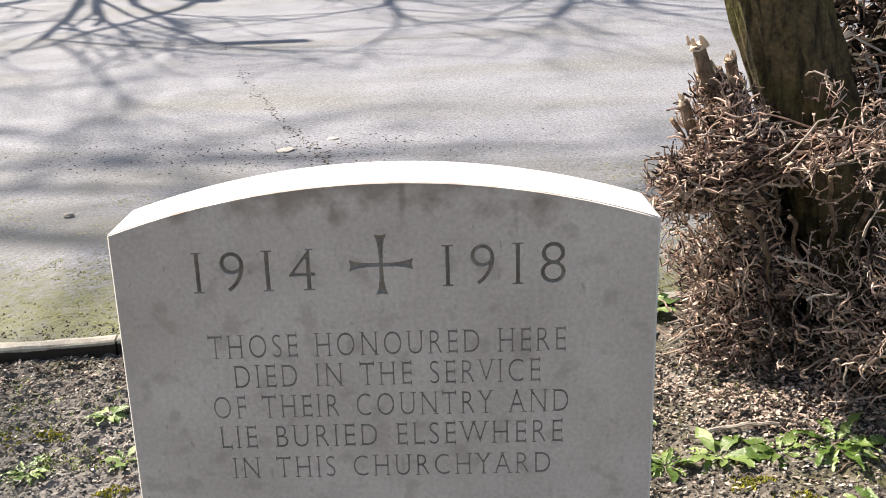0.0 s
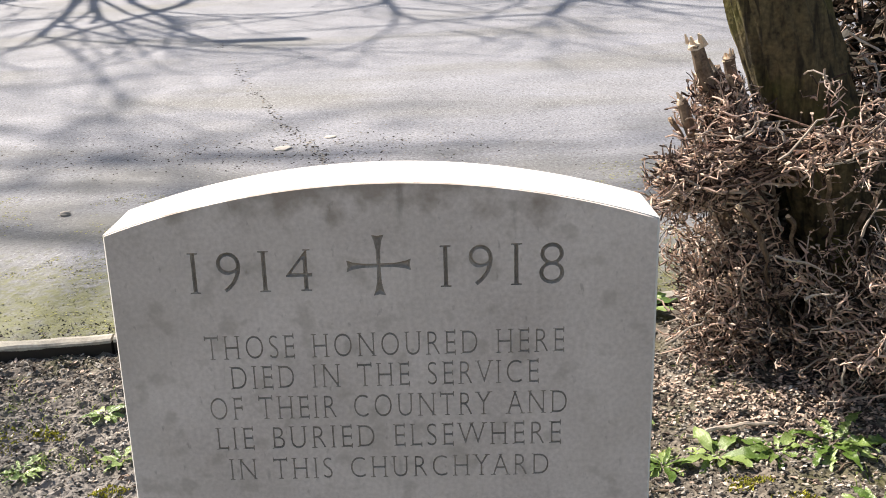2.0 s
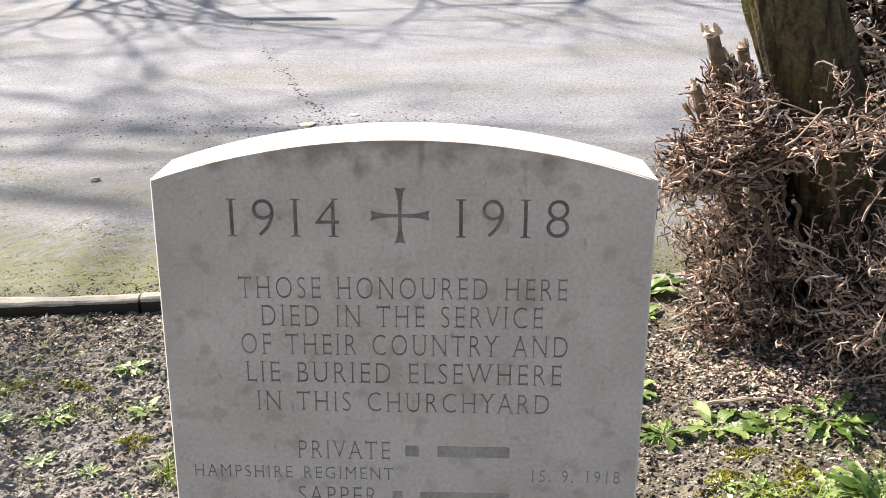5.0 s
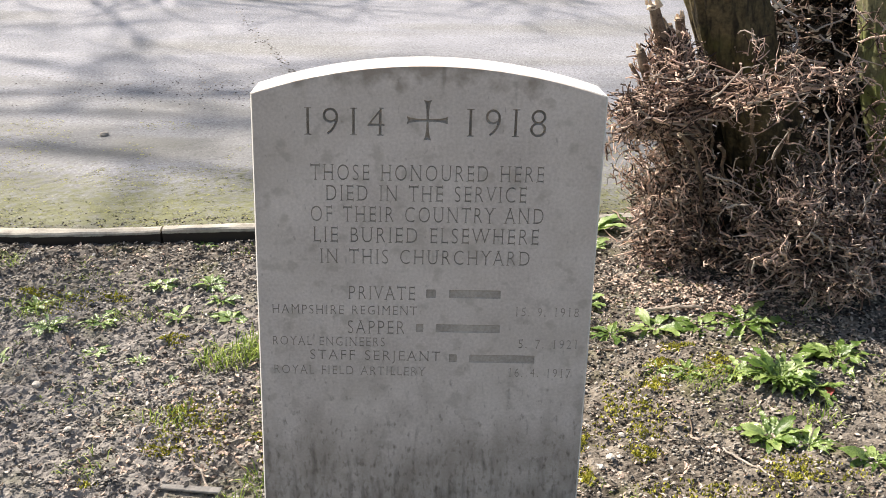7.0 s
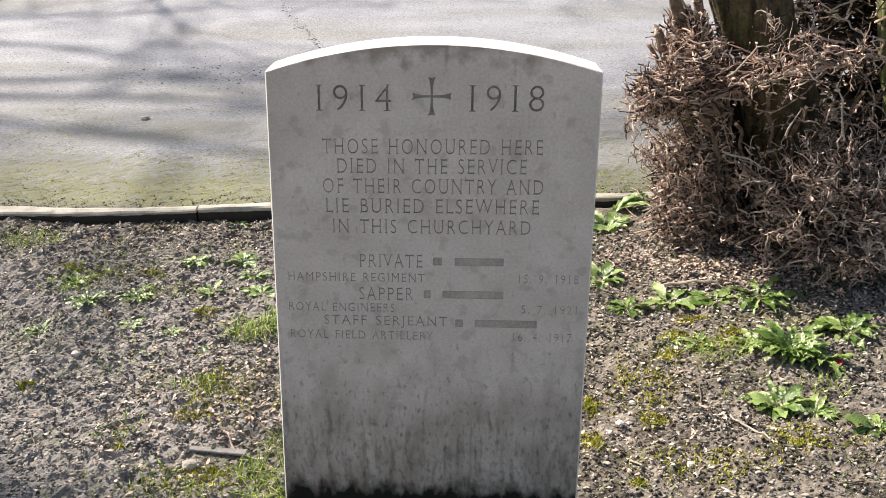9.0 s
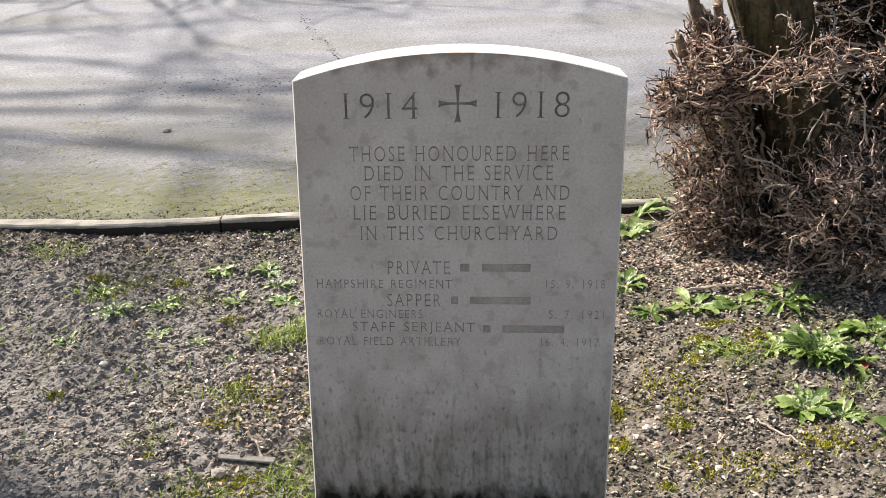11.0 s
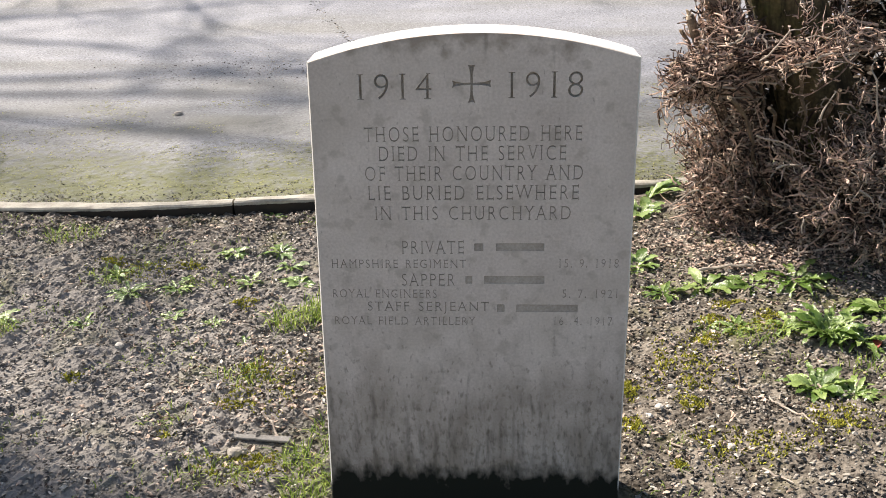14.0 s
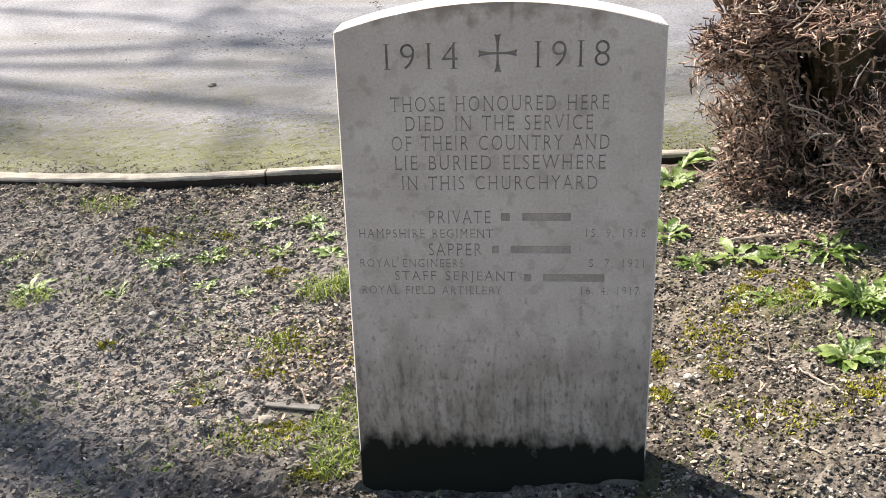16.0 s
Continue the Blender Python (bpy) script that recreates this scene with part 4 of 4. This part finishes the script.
def bare_tree(label, base, top, r, crown, boughs, length, depth, seed):
    rnd = random.Random(seed)
    tree = tagged(new("bare_tree"), label, "tree")
    b, t = Vector(base), Vector(top)
    trunk_object("trunk", [b - Vector((0, 0, 0.1)), b + Vector((0, 0, 0.25)), b.lerp(t, 0.5), t], [r * 1.5, r * 1.1, r, r * 0.7], 20, tree, seed)
    soup = Soup()
    for i in range(boughs):
        p = b.lerp(t, rnd.uniform(crown, 1.0))
        a = 6.283 * i / boughs + rnd.uniform(-0.3, 0.3)
        crown_of(rnd, soup, p, Vector((math.cos(a), math.sin(a), rnd.uniform(0.15, 0.8))), length * rnd.uniform(0.7, 1.1), r * 0.42, depth)
    ob = soup.build("crown", M_BARK)
    ob.parent = tree
    tagged(ob, "bare leafless crown of forking boughs", kind="stuff")
    return tree


def pruned_shrub():
    rnd = random.Random(11)
    shrub = tagged(new("pruned_shrub"), "leafless reddish-brown pruned shrub with pale cut ends round a trunk", "shrub")
    # thick cut stems
    ends = [((0.60, 1.28), (0.455, 1.25, 0.655), 0.017), ((0.62, 1.27), (0.485, 1.27, 0.60), 0.020), ((0.58, 1.25), (0.430, 1.22, 0.56), 0.011), ((0.60, 1.22), (0.405, 1.22, 0.52), 0.008),
            ((0.62, 1.24), (0.420, 1.20, 0.44), 0.010), ((0.64, 1.30), (0.52, 1.30, 0.62), 0.014), ((0.88, 1.15), (0.97, 1.02, 0.40), 0.006), ((0.57, 1.24), (0.445, 1.17, 0.50), 0.007),
            ((0.60, 1.30), (0.47, 1.33, 0.58), 0.010), ((0.61, 1.26), (0.50, 1.22, 0.60), 0.009), ((0.66, 1.2), (0.50, 1.05, 0.40), 0.009), ((0.60, 1.3), (0.41, 1.30, 0.40), 0.009),
            ((0.66, 1.20), (0.60, 1.12, 0.36), 0.008), ((0.70, 1.18), (0.66, 1.10, 0.44), 0.007), ((0.74, 1.20), (0.76, 1.12, 0.40), 0.008), ((0.80, 1.18), (0.88, 1.10, 0.44), 0.007), ((0.67, 1.24), (0.56, 1.20, 0.52), 0.009)]
    for (bx, by), tip, r in ends:
        r *= 0.85 if r > 0.0095 else 0.6
        a, b = Vector((bx + 0.03, by + 0.08, 0.0)), Vector(tip)
        path, off = [], Vector((0, 0, 0))
        for i in range(12):
            u = i / 11
            off = off * 0.75 + Vector((rnd.gauss(0, 0.008), rnd.gauss(0, 0.008), rnd.gauss(0, 0.004)))
            path.append(a.lerp(b, u) + Vector((0, 0, 0.05 * math.sin(math.pi * u))) + off * min(1, 3 * (1 - u) + 0.3))
        v, f = tube_data(path, [r * (0.75 + 0.25 * i / 11) * rnd.uniform(0.85, 1.15) for i in range(12)], 8, 0.2, rnd)
        stem = mesh_object("stem", v, f, M_STEM)
        stem.parent = shrub
        d = (path[-1] - path[-2]).normalized()
        side = Vector((rnd.gauss(0, 0.4), rnd.gauss(0, 0.4), 0))
        splinters = Soup()
        splinters.add(*tube_data([path[-1] - d * 0.006, path[-1] + d * 0.002 + side * r * 0.3], [r * 0.98, r * 0.80], 8, 0.25, rnd))
        for i in range(5):
            q = path[-1] + Vector((rnd.gauss(0, 0.5), rnd.gauss(0, 0.5), 0)) * r
            w = r * rnd.uniform(0.25, 0.5)
            splinters.add(*tube_data([q - d * 0.004, q + d * r * rnd.uniform(0.4, 1.6) + side * r * 0.5], [w, w * 0.35], 4, 0.2, rnd))
        cap = splinters.build("cut_end", M_CUTWOOD)
        cap.parent = stem
    # shoots that fan out into mounds, with crooked twigs at their outer ends
    soup, pale, dead, stout, core = Soup(), Soup(), Soup(), Soup(), Soup()

    def shoot(root, tip, r, twigs, bow, sunlit=0.2):
        way = tip - root
        side = Vector((rnd.gauss(0, 1), rnd.gauss(0, 1), rnd.gauss(0.4, 1))).normalized() * (bow * way.length)
        path = [root.lerp(tip, u / 7) + side * math.sin(math.pi * u / 7) + Vector((rnd.gauss(0, 0.004), rnd.gauss(0, 0.004), rnd.gauss(0, 0.004))) for u in range(8)]
        path = [p for p in path if p.z > 0.006]
        if len(path) < 4:
            return
        # sun on some twigs is put in as a paler material
        bare = stout if rnd.random() < sunlit else soup
        bare.add(*tube_data(path, [r * (1.25 - 0.75 * i / (len(path) - 1)) for i in range(len(path))], 5, 0.12, rnd, False))
        out = (path[-1] - path[-2]).normalized()
        for i in range(twigs):
            u = 1 - 0.42 * rnd.random() ** 1.6
            k = min(len(path) - 2, int(u * (len(path) - 1)))
            p = path[k].lerp(path[k + 1], u * (len(path) - 1) - k)
            d = out * 0.7 + Vector((rnd.gauss(0, 0.8), rnd.gauss(0, 0.8), rnd.gauss(0.15, 0.7)))
            pts = limb_path(rnd, p, d, rnd.uniform(0.010, 0.055), 3, 0.55)
            if min(q.z for q in pts) < 0.008:
                continue
            w = 0.0008 + 0.0020 * rnd.random() ** 2
            (stout if rnd.random() < 0.5 * sunlit else soup).add(*tube_data(pts, [w, w * 0.95, w * 0.8, w * 0.6], 4, cap=False))
            q = pts[-1]
            if rnd.random() < 0.30:
                lump(pale, rnd, q.x, q.y, q.z, rnd.uniform(0.0012, 0.0034), 1.0)
            if rnd.random() < 0.22:
                chip(dead, rnd, q.x, q.y, q.z, rnd.uniform(0.006, 0.018), rnd.uniform(0.003, 0.009))
    mounds = [  # middle, half sizes, where its shoots spring from, how many
        ((0.518, 1.26, 0.155), (0.122, 0.13, 0.195), (0.64, 1.32, 0.02), 240),
        ((0.83, 1.06, 0.17), (0.21, 0.21, 0.185), (0.88, 1.26, 0.02), 330),
        ((1.10, 1.12, 0.16), (0.20, 0.18, 0.17), (1.05, 1.28, 0.02), 150),
        ((0.50, 1.25, 0.52), (0.075, 0.08, 0.085), (0.60, 1.31, 0.36), 60),
        ((0.410, 1.15, 0.425), (0.045, 0.06, 0.055), (0.56, 1.25, 0.34), 80),
    ]
    for c, size, root, count in mounds:
        for i in range(count):
            d = Vector((rnd.gauss(0, 1), rnd.gauss(-0.35, 1), rnd.gauss(0.25, 1))).normalized()
            k = (0.45 + 0.62 * rnd.random() ** 0.6) * (1 + 0.40 * noise.noise(d * 2.6 + Vector(c)))
            tip = Vector(c) + Vector((d.x * size[0], d.y * size[1], d.z * size[2])) * k
            if tip.z < 0.02:
                tip.z = rnd.uniform(0.015, 0.08)
            shoot(Vector(root) + Vector((rnd.gauss(0, 0.03), rnd.gauss(0, 0.03), abs(rnd.gauss(0, 0.02)))), tip, rnd.uniform(0.0012, 0.0030), 13, 0.10, 0.5 if c[2] < 0.2 else 0.2)
        for i in range(int(0.8 * count)):          # dark scraps that put shade into the middle of the mound
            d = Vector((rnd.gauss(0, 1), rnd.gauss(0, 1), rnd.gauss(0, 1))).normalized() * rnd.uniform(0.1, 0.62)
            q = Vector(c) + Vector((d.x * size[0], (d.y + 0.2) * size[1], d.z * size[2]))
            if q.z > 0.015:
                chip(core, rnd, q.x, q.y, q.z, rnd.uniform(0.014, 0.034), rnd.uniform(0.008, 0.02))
    # a shelf of twigs that reaches across before the trunk
    shelf = [Vector(p) for p in ((0.388, 1.14, 0.41), (0.44, 1.13, 0.455), (0.53, 1.12, 0.50), (0.62, 1.05, 0.465), (0.70, 0.98, 0.53), (0.82, 0.96, 0.565))]
    for i in range(125):
        u = (len(shelf) - 1) * rnd.random() ** 1.9
        k = min(len(shelf) - 2, int(u))
        tip = shelf[k].lerp(shelf[k + 1], u - k) + Vector((rnd.gauss(0, 0.026), rnd.gauss(0, 0.04), rnd.gauss(0, 0.028)))
        root = Vector((0.60 + 0.10 * rnd.random() + 0.05 * u, 1.24, 0.42 + 0.05 * rnd.random() + 0.012 * u))
        shoot(root, tip, rnd.uniform(0.0012, 0.0032), 8, 0.10)
    # sprays of twigs on the trunk side and out to the further stem
    for i in range(95):
        tip = Vector((rnd.uniform(0.62, 1.15), rnd.uniform(1.05, 1.28), rnd.uniform(0.22, 0.66)))
        if 0.60 < tip.x < 0.78 and tip.z < 0.46 and rnd.random() < 0.85:
            continue
        shoot(tip + Vector((rnd.gauss(0.04, 0.05), 0.16, rnd.gauss(-0.09, 0.05))), tip, rnd.uniform(0.0012, 0.0026), 7, 0.12)
    # more dark scraps behind the gap by the trunk, in place of shade
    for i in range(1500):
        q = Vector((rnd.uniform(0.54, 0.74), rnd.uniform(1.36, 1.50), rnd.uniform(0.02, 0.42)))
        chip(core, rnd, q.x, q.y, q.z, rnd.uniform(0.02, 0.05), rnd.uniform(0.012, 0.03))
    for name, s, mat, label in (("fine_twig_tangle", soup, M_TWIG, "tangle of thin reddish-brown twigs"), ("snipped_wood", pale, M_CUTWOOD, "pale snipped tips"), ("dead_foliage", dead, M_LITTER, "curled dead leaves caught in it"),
                                ("stout_twig_tangle", stout, M_PALETWIG, "pale bent and broken twigs, coloured as if in sun"), ("inner_growth", core, M_SHADEFILL, "dark scraps added for the shade inside the shrub")):
        ob = s.build(name, mat)
        ob.parent = shrub
        tagged(ob, label, kind="stuff")
    # longer bare shoots that stand out of the tangle
    long_shoots = [((0.713, 1.20, 0.675), (0.807, 1.20, 0.608), (0.875, 1.20, 0.636), (0.905, 1.20, 0.70)), ((0.82, 1.20, 0.60), (0.875, 1.20, 0.557), (0.97, 1.20, 0.53)),
                   ((0.556, 1.02, 0.497), (0.621, 1.02, 0.557), (0.651, 1.02, 0.568)), ((0.491, 1.08, 0.519), (0.55, 1.08, 0.553)), ((0.553, 1.0, 0.33), (0.612, 1.0, 0.312), (0.674, 1.0, 0.28)),
                   ((0.601, 0.95, 0.272), (0.63, 0.95, 0.28), (0.661, 0.95, 0.277)), ((0.676, 0.93, 0.386), (0.704, 0.93, 0.448)), ((0.804, 0.95, 0.375), (0.779, 0.95, 0.491), (0.782, 0.95, 0.526)),
                   ((0.881, 0.95, 0.241), (0.904, 0.95, 0.332)), ((0.381, 1.1, 0.408), (0.416, 1.1, 0.454), (0.446, 1.1, 0.475)),
                   ((0.38, 1.05, 0.15), (0.442, 1.05, 0.186), (0.464, 1.05, 0.228)), ((0.631, 1.0, 0.488), (0.701, 1.0, 0.51), (0.76, 1.0, 0.515))]
    for pts in long_shoots:
        path = []
        for p, q in zip(pts, pts[1:]):
            path += [Vector(p).lerp(Vector(q), i / 4) + Vector((rnd.gauss(0, 0.003), rnd.gauss(0, 0.003), rnd.gauss(0, 0.003))) for i in range(4)]
        path.append(Vector(pts[-1]))
        n = len(path)
        v, f = tube_data(path, [0.0026 - 0.0015 * i / n for i in range(n)], 6, 0.12, rnd)
        ob = mesh_object("shoot", v, f, M_PALETWIG)
        ob.parent = shrub
    return shrub


def leaning_tree():
    tree = tagged(new("leaning_tree"), "leaning mossy tree trunk standing in a pruned shrub", "tree")
    trunk_object("trunk", [(0.93, 1.40, -0.08), (0.875, 1.39, 0.04), (0.81, 1.38, 0.16), (0.640, 1.37, 0.65), (0.475, 1.39, 1.15), (0.25, 1.45, 2.2), (0.2, 1.6, 3.4)], [0.17, 0.130, 0.100, 0.088, 0.085, 0.075, 0.06], 72, tree, 3)
    rnd = random.Random(31)
    for z, x, y, a in ((1.5, 0.40, 1.42, 2.4), (2.0, 0.30, 1.45, 0.6), (2.5, 0.24, 1.49, 4.0), (2.9, 0.22, 1.53, 1.5), (3.2, 0.21, 1.57, 5.3), (3.38, 0.20, 1.60, 3.0)):
        soup = Soup()
        crown_of(rnd, soup, Vector((x, y, z)), Vector((math.cos(a), math.sin(a), 0.7)), 0.9, 0.028, 2)
        ob = soup.build("limb", M_BARK)
        ob.parent = tree
    return tree


def side_stem():
    tree = tagged(new("slender_tree"), "slender lichen-green tree stem beside the shrub", "tree")
    trunk_object("trunk", [(1.21, 1.42, -0.08), (1.19, 1.42, 0.05), (1.135, 1.42, 0.21), (1.065, 1.42, 0.45), (1.035, 1.42, 0.65), (1.00, 1.43, 1.2), (0.95, 1.5, 3.0)], [0.10, 0.082, 0.072, 0.070, 0.068, 0.06, 0.045], 60, tree, 8, M_LICHEN)
    rnd = random.Random(33)
    for z, x, a in ((1.6, 0.99, 0.4), (2.0, 0.975, 3.4), (2.4, 0.96, 5.0), (2.8, 0.95, 1.8), (2.98, 0.95, 2.8)):
        soup = Soup()
        crown_of(rnd, soup, Vector((x, 1.45 + 0.02 * z, z)), Vector((math.cos(a), math.sin(a), 0.8)), 0.7, 0.020, 2)
        ob = soup.build("limb", M_LICHEN)
        ob.parent = tree
    return tree


def back_hedge():
    """The darker mass of twigs behind the trunk."""
    rnd = random.Random(19)
    hedge = tagged(new("hedge"), "dark dense leafless hedge behind the trunk", "hedge")
    soup, dead = Soup(), Soup()
    for i in range(11000):
        x, y, z = rnd.uniform(0.78, 2.4), rnd.uniform(1.50, 2.1), 0.02 + 1.2 * rnd.random()
        if x < 0.83 + 0.2 * (y - 1.5) + 0.1 * noise.noise(Vector((y * 3, z * 3, 0))):
            continue
        pts = limb_path(rnd, Vector((x, y, z)), Vector((rnd.gauss(0, 1), rnd.gauss(-0.3, 1), rnd.gauss(0.4, 1))), rnd.uniform(0.06, 0.18), 3, 0.3)
        if min(p.z for p in pts) < 0.02:
            continue
        r = rnd.uniform(0.0014, 0.0036)
        soup.add(*tube_data(pts, [r, r * 0.9, r * 0.75, r * 0.5], 4, cap=False))
        # dark scraps added to blacken the hedge's shaded depth
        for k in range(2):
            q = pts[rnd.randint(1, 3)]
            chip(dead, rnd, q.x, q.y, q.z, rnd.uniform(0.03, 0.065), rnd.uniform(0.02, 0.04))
    for k in range(14):
        x, y = rnd.uniform(1.0, 2.3), rnd.uniform(1.6, 2.2)
        pts = limb_path(rnd, Vector((x, y, -0.05)), Vector((0, 0, 1)), rnd.uniform(0.9, 1.3), 6, 0.12)
        v, f = tube_data(pts, [0.016 - 0.0018 * i for i in range(7)], 7, 0.1, rnd)
        ob = mesh_object("stem", v, f, M_BARK)
        ob.parent = hedge
    for name, s, mat, label in (("fine_twig_tangle", soup, M_TWIG, "tangle of dark thin twigs"), ("old_foliage", dead, M_SHADEFILL, "dark scraps added for the shade in its depth")):
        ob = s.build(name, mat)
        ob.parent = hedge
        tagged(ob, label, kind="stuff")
    return hedge


pruned_shrub()
leaning_tree()
side_stem()
back_hedge()
first = bare_tree("bare roadside tree beyond the drive", (-5.8, 10.3, -0.05), (-5.5, 9.9, 4.3), 0.10, 0.50, 14, 1.9, 3, 21)
# added limb: stands in for an unseen pole and panel that cast a shadow
limb = [Vector(p) for p in ((-5.6, 10.0, 2.9), (-4.9, 8.6, 3.05), (-4.15, 7.42, 3.2), (-4.1, 7.4, 3.2), (-3.66, 7.39, 3.22))]
v, f = tube_data(limb, [0.02, 0.018, 0.016, 0.055, 0.05], 8, 0.1, random.Random(4))
shadow_bough = mesh_object("pole_shadow_caster", v, f, M_BARK)
shadow_bough.parent = first
bare_tree("bare roadside tree beyond the drive", (-2.7, 10.5, -0.05), (-2.6, 10.2, 4.6), 0.10, 0.50, 14, 2.0, 3, 25)
tall = bare_tree("tall bare tree beyond the drive", (-13.4, 11.6, -0.05), (-11.9, 9.6, 11.0), 0.11, 0.84, 13, 2.0, 3, 22)
grass_tuft(-3.42, 6.25, 0.16, 260, 0.09, 900, "green tuft of grass at the edge of the asphalt")
rnd_b = random.Random(41)
for pts, r in ((((-11.9, 9.6, 10.9), (-12.55, 9.0, 12.4), (-12.25, 8.5, 12.9), (-11.9, 8.26, 13.0), (-11.5, 8.14, 13.05), (-11.1, 8.0, 13.2)), 0.15),):
    soup, path = Soup(), []
    for p, q in zip(pts, pts[1:]):
        path += [Vector(p).lerp(Vector(q), i / 3) + Vector((rnd_b.gauss(0, 0.02), rnd_b.gauss(0, 0.02), rnd_b.gauss(0, 0.02))) for i in range(3)]
    path.append(Vector(pts[-1]))
    soup.add(*tube_data(path, [r * (1 - 0.45 * i / len(path)) for i in range(len(path))], 8, 0.08, rnd_b))
    for i in range(5, len(path), 2):
        crown_of(rnd_b, soup, path[i], Vector((rnd_b.gauss(0.6, 0.6), rnd_b.gauss(0, 0.6), rnd_b.gauss(0.3, 0.5))), 0.5, 0.014, 1)
    ob = soup.build("shadow_bough", M_BARK)
    ob.parent = tall
